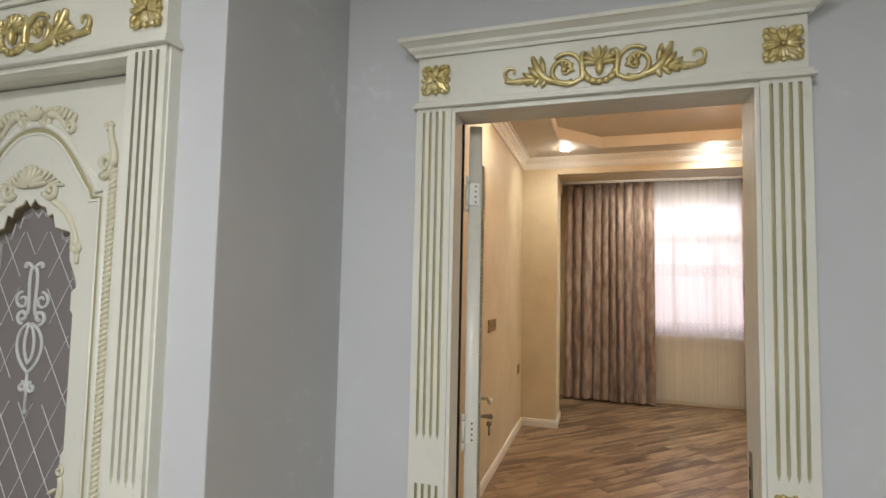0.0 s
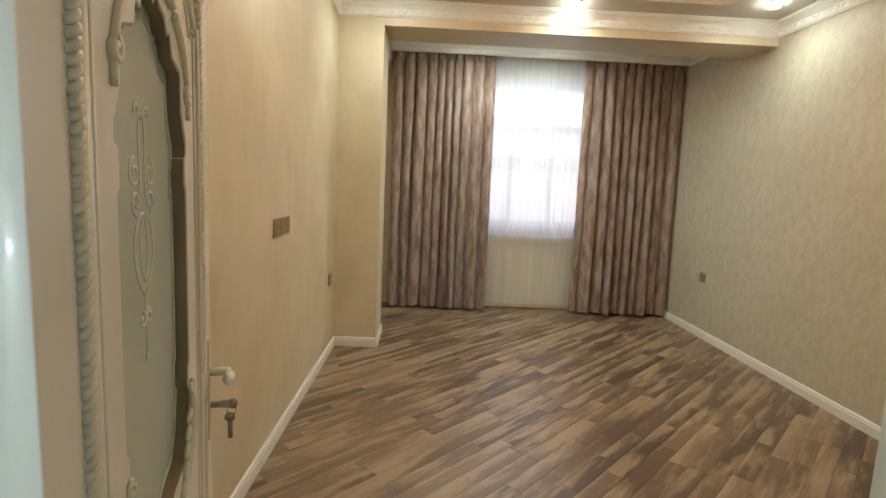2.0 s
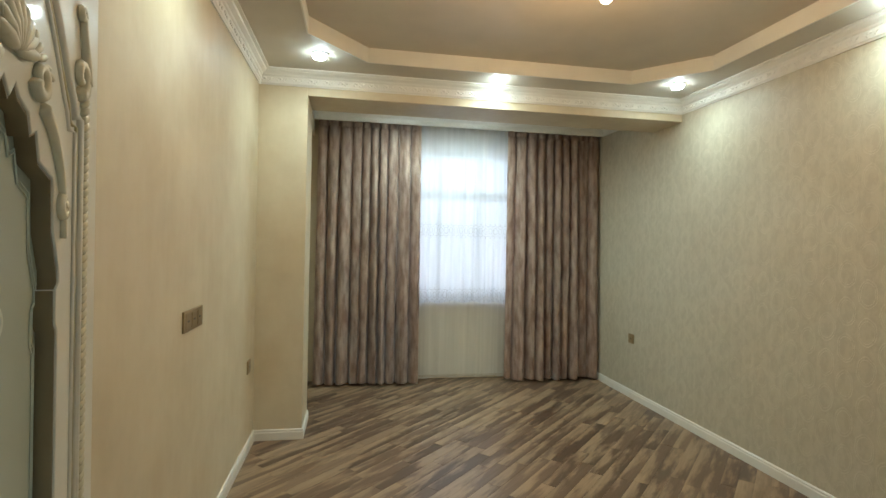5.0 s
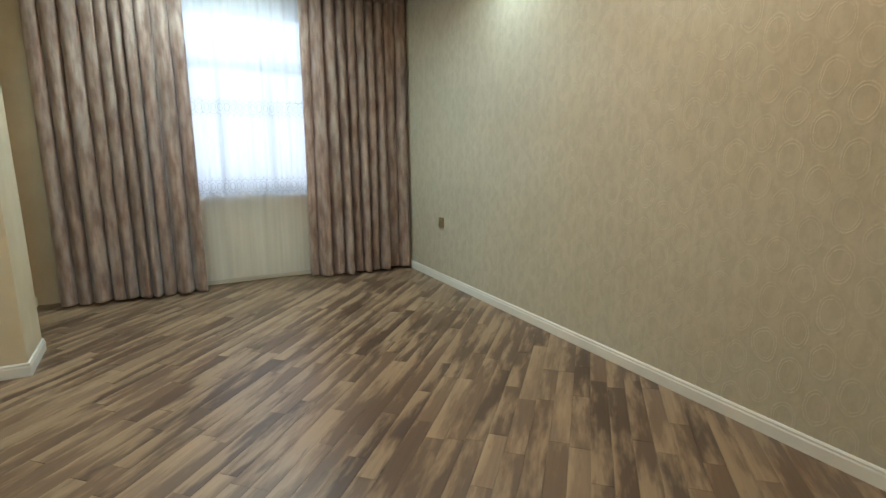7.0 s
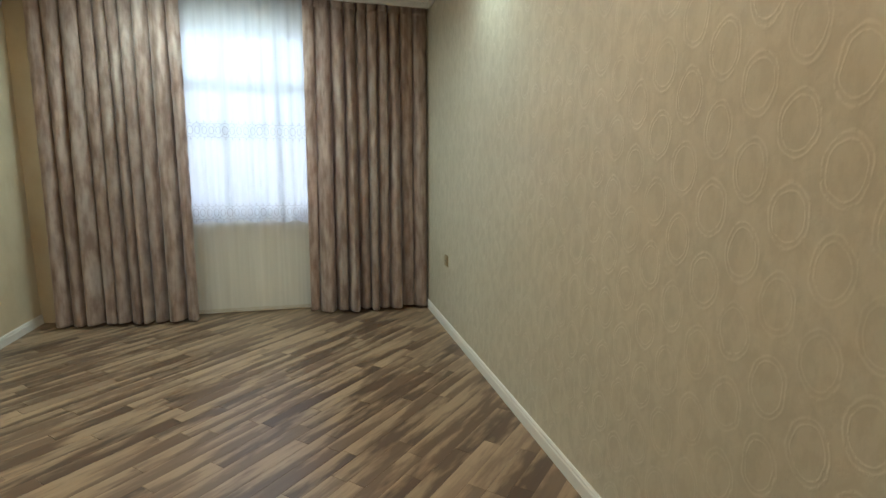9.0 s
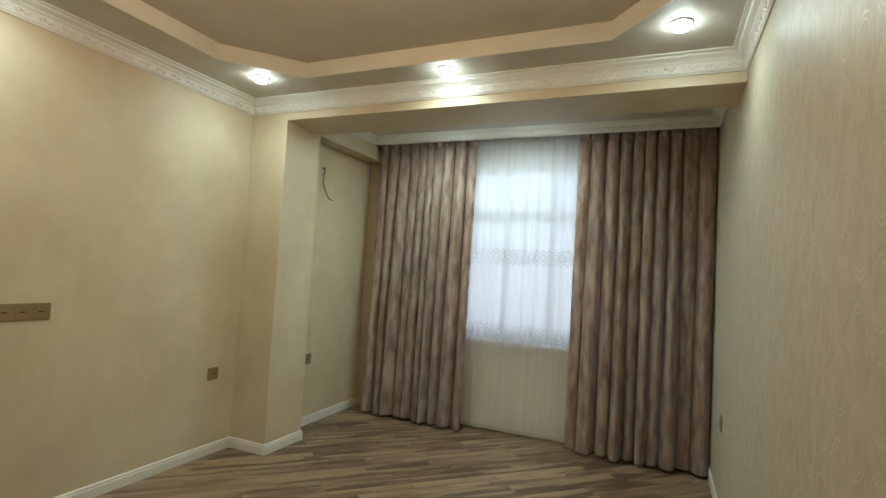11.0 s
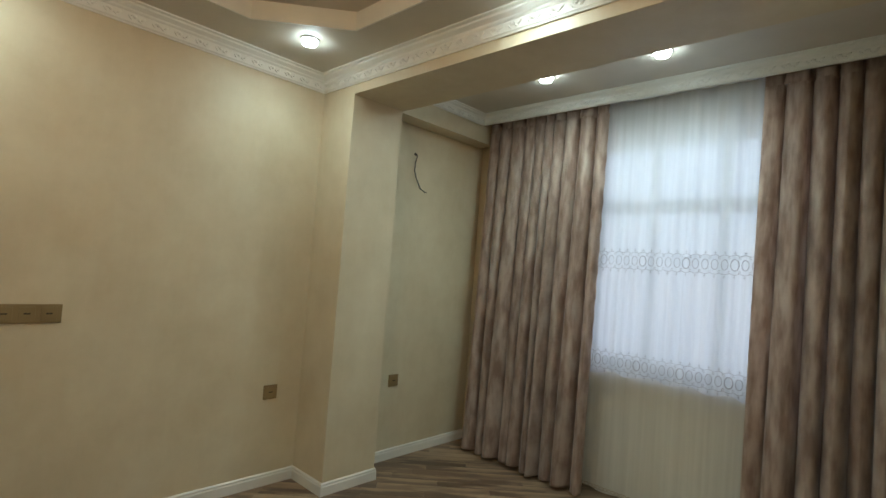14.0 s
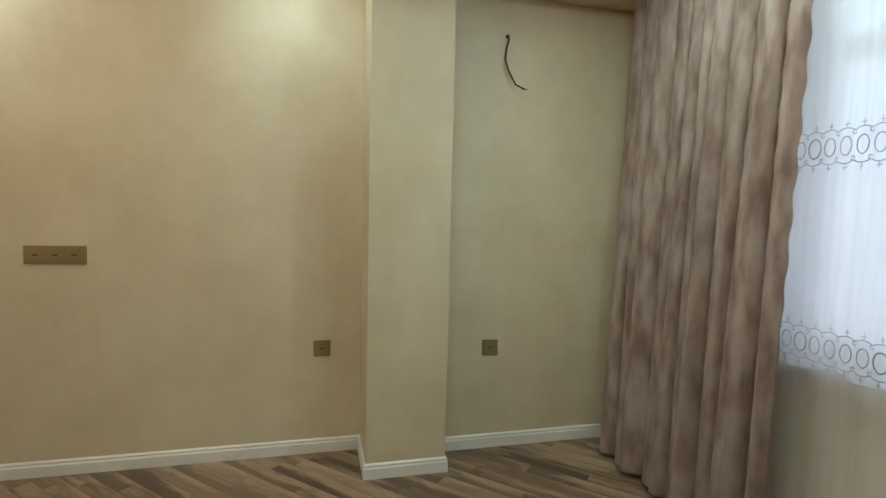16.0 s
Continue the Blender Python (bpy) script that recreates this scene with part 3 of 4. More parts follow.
def embroidery(zc, name):
    """A band of oval rings between scalloped lines with small sprigs."""
    bm = bmesh.new()
    y = 7.012
    step = 0.058
    for k in range(22):
        x = 1.372 + k * step
        big = k % 5 == 2
        rx, rz = (0.024, 0.036) if big else (0.020, 0.033)
        tube(bm, [(x + rx * math.cos(t), y, zc + rz * math.sin(t)) for t in (2 * math.pi * q / 18 for q in range(18))], 0.0030 if big else 0.0022, 4, None, True)
        for sgn in (1, -1):
            zz = zc + sgn * 0.052
            tube(bm, bez((x - step / 2, zz), (x - 0.012, zz + sgn * 0.014), (x + 0.012, zz + sgn * 0.014), (x + step / 2, zz), 6, y), 0.0018, 4)
            tube(bm, spiral(x + step / 2, zz - sgn * 0.008, 0.010, 0.003, 90 * sgn, 300 * sgn, y, 8), 0.0016, 4)
            tube(bm, [(x, y, zz + sgn * 0.010), (x, y, zz + sgn * 0.036)], 0.0014, 4)
            tube(bm, [(x - 0.008, y, zz + sgn * 0.024), (x + 0.008, y, zz + sgn * 0.024)], 0.0014, 4)
    part(name, bm, M_THREAD, tul)


embroidery(1.72, "embroidered_band")
embroidery(0.985, "embroidered_hem")
rail = thing("curtain_rail", "white curtain rail hidden behind the pelmet", "curtain rail", pose(0, 0, 0))
part("track", boxes((0.31, W - 0.005, 6.96, 7.10, 2.922, 2.954), bevel=0.003), M_PVC, rail)


# ---- door frames ----
def rosette(parent, cx, cz, y):
    """A square gilt block with four petals and beaded corners."""
    bm = bmesh.new()
    box(bm, cx - 0.042, cx + 0.042, y - 0.008, y + 0.003, cz - 0.042, cz + 0.042, bevel=0.004)
    for k in range(4):
        a = radians(90 * k)
        for off in (-0.28, 0.0, 0.28):
            ball(bm, (cx + 0.023 * math.cos(a + off), y - 0.010, cz + 0.023 * math.sin(a + off)), (0.019, 0.006, 0.0055 if off else 0.007), -(a + off), 8, 5)
        d = a + radians(45)
        for sp in (-0.25, 0.25):
            ball(bm, (cx + 0.044 * math.cos(d + sp), y - 0.009, cz + 0.044 * math.sin(d + sp)), (0.014, 0.007, 0.008), -(d), 8, 5)
        ball(bm, (cx + 0.055 * math.cos(d), y - 0.009, cz + 0.055 * math.sin(d)), (0.008, 0.007, 0.008), 0, 8, 5)
        ball(bm, (cx + 0.043 * math.cos(a), y - 0.009, cz + 0.043 * math.sin(a)), (0.007, 0.006, 0.007), 0, 8, 5)
    ball(bm, (cx, y - 0.013, cz), (0.006, 0.006, 0.006), 0, 8, 5)
    return part("rosette", bm, M_GILT, parent, "gilt square rosette", True)


def frieze(parent, cx, cz, y):
    """Gilt acanthus scrolls on both sides of a shell."""
    bm = bmesh.new()
    t = lambda s: 1.0 - 0.6 * s
    for k in range(9):
        a = radians(90 + (k - 4) * 21)
        ball(bm, (cx + 0.030 * math.cos(a), y - 0.008, cz + 0.006 + 0.030 * math.sin(a)), (0.026, 0.010, 0.0068), -a, 8, 5)
    ball(bm, (cx, y - 0.010, cz - 0.004), (0.013, 0.012, 0.026), 0, 10, 6)
    for k in range(7):
        a = radians(270 + (k - 3) * 22)
        ball(bm, (cx + 0.048 * math.cos(a), y - 0.007, cz - 0.002 + 0.046 * math.sin(a)), (0.011, 0.008, 0.013), -a, 8, 5)
    for s in (-1, 1):
        tube(bm, bez((cx + s * 0.042, cz + 0.046), (cx + s * 0.062, cz + 0.030), (cx + s * 0.040, cz - 0.010), (cx + s * 0.052, cz - 0.040), 12, y - 0.007), 0.0075, 6, lambda q: 0.8 + 0.5 * math.sin(3.1 * q))
        tube(bm, spiral(cx + s * 0.102, cz - 0.002, 0.045, 0.009, 235 if s > 0 else -55, s * 430, y - 0.007, 30), 0.0085, 6, t)
        tube(bm, bez((cx + s * 0.050, cz - 0.030), (cx + s * 0.075, cz - 0.056), (cx + s * 0.110, cz - 0.052), (cx + s * 0.140, cz - 0.030), 14, y - 0.006), 0.0075, 6)
        tube(bm, bez((cx + s * 0.052, cz + 0.010), (cx + s * 0.066, cz + 0.050), (cx + s * 0.100, cz + 0.056), (cx + s * 0.128, cz + 0.034), 14, y - 0.006), 0.0065, 6)
        ball(bm, (cx + s * 0.102, y - 0.008, cz - 0.002), (0.010, 0.008, 0.010), 0, 8, 5)
        for q in range(4):
            a = radians(70 + 40 * q) if s > 0 else radians(110 - 40 * q)
            ball(bm, (cx + s * 0.102 + 0.021 * math.cos(a), y - 0.007, cz - 0.002 + 0.021 * math.sin(a)), (0.012, 0.006, 0.006), -a, 8, 5)
        tube(bm, bez((cx + s * 0.115, cz - 0.040), (cx + s * 0.165, cz - 0.036), (cx + s * 0.185, cz + 0.006), (cx + s * 0.196, cz + 0.046), 16, y - 0.007), 0.010, 6, lambda q: 0.6 + 0.7 * math.sin(3.1 * q))
        for q in range(5):
            a = radians(78 - 15 * q) if s > 0 else radians(102 + 15 * q)
            ball(bm, (cx + s * (0.165 + 0.013 * q), y - 0.008, cz + 0.018 - 0.011 * q), (0.030 - 0.001 * q, 0.008, 0.0085), -a, 8, 5)
        for q in range(5):
            a = radians(-62 + 14 * q) if s > 0 else radians(242 - 14 * q)
            ball(bm, (cx + s * (0.160 + 0.021 * q), y - 0.007, cz - 0.036 + 0.003 * q), (0.019, 0.007, 0.008), -a, 8, 5)
        tube(bm, bez((cx + s * 0.185, cz - 0.030), (cx + s * 0.225, cz - 0.016), (cx + s * 0.25, cz - 0.034), (cx + s * 0.281, cz - 0.020), 16, y - 0.006), 0.010, 6, lambda q: 1.15 - 0.5 * q)
        tube(bm, spiral(cx + s * 0.262, cz + 0.004, 0.024, 0.008, 270, s * 300, y - 0.006), 0.0068, 6, t)
    return part("frieze_ornament", bm, M_GILT, parent, "gilt acanthus scroll ornament", True)


def pilaster(parent, x0, x1, y):
    """A fluted door casing in two lengths with olive-gold grooves."""
    w = x1 - x0
    gx = [x0 + w * f for f in (0.22, 0.41, 0.60, 0.79)]
    g = 0.0048
    holes = [[(c - g, z0 + 0.02), (c, z0), (c + g, z0 + 0.02), (c + g, z1), (c - g, z1)] for z0, z1 in ((1.02, 2.055), (0.12, 0.885)) for c in gx]
    bm = slab([[(x0, 0.0), (x1, 0.0), (x1, 2.066), (x0, 2.066)]] + holes, y, y + 0.012)
    p = part("pilaster", bm, M_CREAM, parent)
    part("pilaster_back", boxes((x0 + 0.001, x1 - 0.001, y + 0.009, y + 0.045, 0.0, 2.06)), M_GROOVE, p)
    part("edge_bead", boxes((x0 - 0.006, x0 + 0.001, y + 0.010, y + 0.045, 0, 2.066), (x1 - 0.001, x1 + 0.006, y + 0.010, y + 0.045, 0, 2.066), bevel=0.002), M_CREAM, p)
    return p


def door_frame(name, ox, label):
    """A cream door case; ox is the clear opening's left side in its own frame, wall face at y = 0."""
    d = thing(name, label, "door frame", None, "", "structure")
    wo = 0.845
    y = -0.042
    l0, l1, r0, r1 = -0.130, -0.012, wo + 0.012, wo + 0.130
    pilaster(d, l0, l1, y)
    pr = pilaster(d, r0, r1, y)
    # frieze board with its lower cap moulding and cornice
    part("frieze", boxes((l0 + 0.004, r1 - 0.004, y + 0.002, 0.0, 2.088, 2.2355)), M_CREAM, d)
    cap = boxes((l0 - 0.012, r1 + 0.012, y - 0.016, 0.0, 2.066, 2.076), (l0 - 0.006, r1 + 0.006, y - 0.009, 0.0, 2.076, 2.089), bevel=0.003)
    part("cap_moulding", cap, M_CREAM, d)
    part("head_strip", boxes((l1 - 0.004, r0 + 0.004, y + 0.004, 0.0, 2.050, 2.067), bevel=0.002), M_CREAM, d)
    cor = bmesh.new()
    prof = [(0, 2.237), (0.008, 2.237), (0.011, 2.246), (0.024, 2.254), (0.028, 2.264), (0.044, 2.273), (0.052, 2.276), (0.052, 2.288), (0, 2.288)]
    sweep([(l0, 0.0), (l0, y), (r1, y), (r1, 0.0)], [(-q, z) for q, z in prof], False, cor)
    part("cornice", cor, M_CREAM, d)
    part("cornice_core", boxes((l0 + 0.002, r1 - 0.002, y + 0.004, 0.0, 2.2355, 2.286)), M_CREAM, d)
    # lining of the opening
    lj = part("jamb", boxes((-0.028, 0.0, 0.0, 0.052, 0, 2.05), (-0.012, 0.0, y + 0.005, 0.0, 0, 2.05), (-0.028, -0.016, 0.052, 0.10, 0, 2.05), bevel=0.002), M_CREAM, d)
    # near-black strips stand in for the shade in the gap behind the leaf
    part("door_seal", boxes((-0.0155, -0.006, 0.0525, 0.066, 0, 2.05), (-0.0155, -0.004, 0.086, 0.0995, 0, 2.05), bevel=0.002), M_DARK, lj)
    part("jamb", boxes((wo, wo + 0.028, 0.0, 0.10, 0, 2.05), (wo, wo + 0.012, y + 0.005, 0.0, 0, 2.05), bevel=0.002), M_CREAM, d)
    part("head_jamb", boxes((-0.028, wo + 0.028, 0.0, 0.10, 2.05, 2.078), bevel=0.002), M_CREAM, d)
    rosette(d, (l0 + l1) / 2 + 0.005, 2.158, y + 0.002)
    rosette(d, (r0 + r1) / 2 - 0.005, 2.158, y + 0.002)
    rosette(d, (r0 + r1) / 2, 0.945, y)
    rosette(d, (l0 + l1) / 2, 0.945, y) if ox else None
    frieze(d, wo / 2 + 0.02, 2.152, y + 0.002)
    return d


case1 = door_frame("door_frame", 0, "cream door case with fluted pilasters and gilt ornaments")
case1.matrix_world = pose(0.388, HF, 0) @ Matrix.Diagonal((1.0, 1, 1.007, 1))
strike = part("strike_plate", boxes((0.841, 0.8455, 0.045, 0.068, 0.90, 1.06), bevel=0.001), M_STEEL, case1, "worn steel strike plate")
# no slots are cut: near-black blocks stand for the shade inside them
part("latch_slot", boxes((0.8395, 0.842, 0.051, 0.062, 0.93, 0.96), (0.8395, 0.842, 0.051, 0.062, 0.985, 1.02)), M_DARK, strike)
case2 = door_frame("door_frame", 0, "cream door case round a closed door")
case2.matrix_world = pose(-1.138, LY, 0) @ Matrix.Diagonal((1.0, 1, 1.007, 1))


# ---- door leaves ----
def glass_outline(cx, w, z0, z1):
    """The shaped edge of the door's glass: scalloped shoulders above and below."""
    right = [(0.0, z1), (0.018, z1 + 0.020), (0.030, z1 + 0.006), (0.062, z1 - 0.004), (0.072, z1 - 0.030), (0.092, z1 - 0.022), (0.104, z1 - 0.060), (w - 0.028, z1 - 0.075), (w - 0.024, z1 - 0.150), (w + 0.004, z1 - 0.205), (w + 0.006, z1 - 0.225), (w - 0.010, z1 - 0.235), (w - 0.010, z1 - 0.285), (w, z1 - 0.295)]
    low = [(w, z0 + 0.24), (w - 0.010, z0 + 0.225), (w - 0.012, z0 + 0.185), (w + 0.004, z0 + 0.165), (w - 0.018, z0 + 0.09), (w - 0.05, z0 + 0.04), (0.06, z0 + 0.02), (0.03, z0 - 0.006), (0.0, z0)]
    half = right + low
    return [(cx + x, z) for x, z in half] + [(cx - x, z) for x, z in half[-2:0:-1]]


def arch_line(cx, w, z0, z1):
    """Centre line of the raised frame: straight sides, shouldered arch on top."""
    left = [(cx - w, z0), (cx - w, z1 - 0.20), (cx - w + 0.035, z1 - 0.20), (cx - w + 0.045, z1 - 0.175)]
    arc = [p[::2] for p in bez((cx - w + 0.045, z1 - 0.175), (cx - w + 0.10, z1 - 0.12), (cx - 0.12, z1), (cx, z1), 12)]
    half = left + arc[1:]
    return half + [(2 * cx - x, z) for x, z in half[-2::-1]]


def door_leaf(label, m, glass_mat, fittings):
    d = thing("door", label, "door", m)
    Wd, Hd, T = 0.835, 2.035, 0.045
    cx, gw, gz0, gz1 = Wd / 2 - 0.004, 0.191, 0.80, 1.690
    body = slab([[(0, 0.012), (Wd, 0.012), (Wd, Hd), (0, Hd)], glass_outline(cx, gw, gz0, gz1)], 0, T, 0.002)
    leaf = part("leaf", body, M_CREAM, d)
    part("glass", slab([glass_outline(cx, gw + 0.008, gz0 - 0.006, gz1 + 0.006)], 0.026, 0.029), glass_mat, d)
    part("glass_bead", slab([glass_outline(cx, gw + 0.0006, gz0 - 0.0006, gz1 + 0.0006), glass_outline(cx, gw - 0.004, gz0 + 0.004, gz1 - 0.004)], 0.003, 0.0258), M_REVEAL, d, "brown gilt glazing bead")
    lines = bmesh.new()
    for inset in (0.014, 0.020):
        pts = glass_outline(cx, gw - inset, gz0 + inset, gz1 - inset - 0.01)
        tube(lines, [(x, 0.0245, z) for x, z in pts], 0.0012, 4, None, True)
    zc = (gz0 + gz1) / 2
    for k in range(-6, 7) if fittings == 0 else ():
        for s in (-1, 1):
            pts = []
            for q in range(25):
                z = gz0 + 0.05 + (gz1 - gz0 - 0.12) * q / 24
                x = cx + s * ((z - zc) * 0.62) + k * 0.095
                if abs(x - cx) < gw - 0.024 and not (abs(x - cx) < 0.055 and abs(z - zc - 0.105) < 0.20):
                    pts.append((x, 0.0245, z))
                elif len(pts) > 1:
                    tube(lines, pts, 0.0013, 4)
                    pts = []
                else:
                    pts = []
            if len(pts) > 1:
                tube(lines, pts, 0.0013, 4)
    part("etched_lattice", lines, M_ETCH if fittings == 0 else M_ETCH_SOFT, d, "white etched lattice lines")
    vase = bmesh.new()
    y = 0.0265 if fittings else 0.0245
    zb = zc + 0.115
    bold = 0.6 if fittings else 1.0
    for s in (-1, 1):
        tube(vase, spiral(cx + s * 0.030, zb + 0.055, 0.022, 0.006, 90, -s * 430, y), 0.0042 * bold, 5)
        tube(vase, spiral(cx + s * 0.026, zb + 0.015, 0.018, 0.005, 270, s * 400, y), 0.0052 * bold, 5)
        tube(vase, bez((cx + s * 0.006, zb + 0.14), (cx + s * 0.02, zb + 0.10), (cx + s * 0.004, zb + 0.06), (cx + s * 0.012, zb + 0.02), 12, y), 0.0044 * bold, 5)
        tube(vase, bez((cx + s * 0.004, zb + 0.00), (cx + s * 0.055, zb - 0.02), (cx + s * 0.045, zb - 0.09), (cx, zb - 0.12), 14, y), 0.0042 * bold, 5)
        tube(vase, bez((cx, zb + 0.0), (cx + s * 0.02, zb - 0.03), (cx + s * 0.02, zb - 0.07), (cx, zb - 0.10), 10, y), 0.0042 * bold, 5)
        tube(vase, spiral(cx + s * 0.014, zb - 0.155, 0.013, 0.004, 90, s * 380, y, 14), 0.0050 * bold, 5)
        tube(vase, bez((cx, zb + 0.13), (cx + s * 0.01, zb + 0.15), (cx + s * 0.03, zb + 0.155), (cx + s * 0.026, zb + 0.135), 8, y), 0.0055 * bold, 5)
    tube(vase, [(cx, y, zb - 0.12), (cx, y, zb - 0.21)], 0.0042 * bold, 5)
    ball(vase, (cx, y, zb - 0.212), (0.006, 0.003, 0.009), 0, 8, 5)
    bmesh.ops.transform(vase, matrix=Matrix.Translation((cx, y, zb)) @ Matrix.Diagonal((1.3, 1.0, 1.15, 1)) @ Matrix.Translation((-cx, -y, -zb)), verts=vase.verts)
    part("etched_vase", vase, M_ETCH if fittings == 0 else M_ETCH_SOFT, d, "white etched vase ornament", True)
    # raised frame, its gilt groove and twisted rope
    fr = arch_line(cx, 0.289, 0.16, 1.925)
    for name, inset, r, flat, mat in (("raised_moulding", 0.0, 0.011, 0.8, M_CREAM), ("gilt_line", 0.016, 0.0060, 0.6, M_GROOVE), ("inner_bead", 0.026, 0.0055, 0.8, M_CREAM)):
        line = arch_line(cx, 0.289 - inset, 0.16 + inset, 1.925 - inset)
        part(name, tube(bmesh.new(), [(x, 0.0, z) for x, z in line], r, 8, None, True, flat), mat, d, "", True)
    for s in (-1, 1):
        rope = bmesh.new()
        xr = cx + s * 0.312
        for q in range(118):
            z = 0.17 + q * 0.0137
            ball(rope, (xr, -0.002, z), (0.0165, 0.010, 0.0070), -0.75, 8, 5)
        part("rope_moulding", rope, M_PALEGILT, d, "twisted rope moulding", True)
        # volute at the shoulder
        vol = bmesh.new()
        tube(vol, spiral(cx + s * 0.283, 1.795, 0.032, 0.006, 250, s * 430, -0.004), 0.0105, 6, lambda q: 1.1 - 0.5 * q)
        tube(vol, bez((cx + s * 0.311, 1.79), (cx + s * 0.324, 1.84), (cx + s * 0.289, 1.86), (cx + s * 0.297, 1.905), 12, -0.004), 0.011, 6, lambda q: 1.1 - 0.5 * q)
        tube(vol, spiral(cx + s * 0.287, 1.897, 0.013, 0.004, 0, s * 330, -0.004, 12), 0.007, 6)
        part("volute", vol, M_PALEGILT, d, "", True)
        # scroll beside the glass
        sc = bmesh.new()
        tube(sc, bez((cx + s * 0.10, 1.70), (cx + s * 0.15, 1.68), (cx + s * 0.205, 1.62), (cx + s * 0.200, 1.53), 16, -0.003), 0.0085, 6, lambda q: 1.2 - 0.6 * q)
        tube(sc, spiral(cx + s * 0.196, 1.575, 0.017, 0.005, 90, s * 400, -0.003, 16), 0.008, 6)
        tube(sc, spiral(cx + s * 0.186, 0.985, 0.014, 0.004, 90, -s * 380, -0.003, 14), 0.0045, 6)
        tube(sc, bez((cx + s * 0.190, 0.97), (cx + s * 0.215, 0.92), (cx + s * 0.15, 0.83), (cx + s * 0.09, 0.79), 14, -0.003), 0.008, 6, lambda q: 0.8 + 0.5 * math.sin(3 * q))
        for q in range(4):
            ball(sc, (cx + s * (0.165 - 0.015 * q), -0.004, 0.93 - 0.032 * q), (0.020, 0.006, 0.0055), (-1 if s > 0 else 1) * (0.5 + 0.2 * q), 8, 5)
        part("side_scroll", sc, M_PALEGILT, d, "", True)
    top = bmesh.new()
    for k in range(9):
        a = radians(90 + (k - 4) * 20)
        ball(top, (cx + 0.034 * math.cos(a), -0.005, 1.745 + 0.030 * math.sin(a)), (0.036, 0.010, 0.009), -a, 8, 5)
    for s in (-1, 1):
        tube(top, spiral(cx + s * 0.085, 1.735, 0.026, 0.006, 200 if s > 0 else -20, s * 430, -0.004), 0.009, 6, lambda q: 1.1 - 0.5 * q)
        for q in range(5):
            ball(top, (cx + s * (0.055 + 0.015 * q), -0.005, 1.775 - 0.007 * q), (0.020, 0.006, 0.005), -s * (0.9 - 0.25 * q), 8, 5)
    part("leaf_crest", top, M_PALEGILT, d, "carved acanthus crest", True)
    crest = bmesh.new()
    for k in range(5):
        a = radians(90 + (k - 2) * 28)
        ball(crest, (cx + 0.020 * math.cos(a), -0.004, 1.938 + 0.018 * math.sin(a)), (0.026, 0.009, 0.008), -a, 8, 5)
    for s in (-1, 1):
        tube(crest, spiral(cx + s * 0.045, 1.935, 0.020, 0.005, 180 if s > 0 else 0, s * 400, -0.003), 0.0085, 6)
        tube(crest, bez((cx + s * 0.06, 1.945), (cx + s * 0.09, 1.955), (cx + s * 0.11, 1.93), (cx + s * 0.13, 1.90), 10, -0.003), 0.011, 6, lambda q: 1.2 - 0.8 * q)
        for q in range(7):
            a = radians(150 - 6 * q) if s < 0 else radians(30 + 6 * q)
            ball(crest, (cx + s * (0.055 + 0.017 * q), -0.005, 1.962 - 0.0004 * q - 0.0009 * q * q), (0.019, 0.008, 0.0065), -a, 8, 5)
        tube(crest, spiral(cx + s * 0.142, 1.905, 0.018, 0.005, 90, -s * 380, -0.004, 14), 0.0075, 6, lambda q: 1.1 - 0.5 * q)
    part("arch_crest", crest, M_PALEGILT, d, "", True)
    foot = bmesh.new()
    for k in range(7):
        a = radians(-90 + (k - 3) * 24)
        ball(foot, (cx + 0.03 * math.cos(a), -0.005, 0.765 + 0.03 * math.sin(a)), (0.030, 0.008, 0.007), -a, 8, 5)
    part("leaf_foot", foot, M_PALEGILT, d, "", True)
    if not fittings:
        return d
    for z in (1.80, 1.01, 0.22):
        hg = part("hinge", boxes((-0.004, 0.001, 0.008, 0.042, z - 0.038, z + 0.038), bevel=0.001), M_CREAM, d, "painted steel hinge")
        k = bmesh.new()
        for a, b in ((-0.060, -0.036), (-0.034, 0.034), (0.036, 0.060)):
            cyl(k, (-0.008, 0.049, z + (a + b) / 2), 0.0065, b - a, "Z", 12)
        part("knuckle", k, M_CREAM, hg, "", True)
        s = bmesh.new()
        for q in (-0.027, -0.009, 0.009, 0.027):
            cyl(s, (-0.0045, 0.020, z + q), 0.0034, 0.002, "X", 10)
        part("screws", s, M_BRONZE_D, hg)
    hx, hz = 0.785, 0.945
    hd = part("handle_plate", boxes((hx - 0.019, hx + 0.019, -0.008, 0.001, hz - 0.17, hz + 0.085), bevel=0.004), M_PALEGILT, d, "rubbed cream-gold lever plate")
    lv = bmesh.new()
    cyl(lv, (hx, -0.028, hz), 0.010, 0.042, "Y", 14)
    part("spindle", lv, M_PALEGILT, hd, "", True)
    lev = bmesh.new()
    tube(lev, [(hx + 0.004, -0.048, hz + 0.002), (hx - 0.03, -0.052, hz + 0.003), (hx - 0.055, -0.052, hz - 0.002)], 0.0085, 10)
    part("lever", lev, M_PALEGILT, hd, "", True)
    grip = bmesh.new()
    ball(grip, (hx - 0.030, -0.056, hz - 0.006), (0.030, 0.014, 0.017), 0.1, 14, 10)
    part("grip", grip, M_PORCELAIN, hd, "white porcelain grip", True)
    lock = bmesh.new()
    cyl(lock, (hx, -0.016, hz - 0.085), 0.008, 0.030, "Y", 14)
    box(lock, hx - 0.002, hx + 0.002, -0.052, -0.028, hz - 0.094, hz - 0.076)
    part("key_shank", lock, M_STEEL, d)
    key = bmesh.new()
    cyl(key, (hx, -0.058, hz - 0.085), 0.013, 0.003, "X", 16)
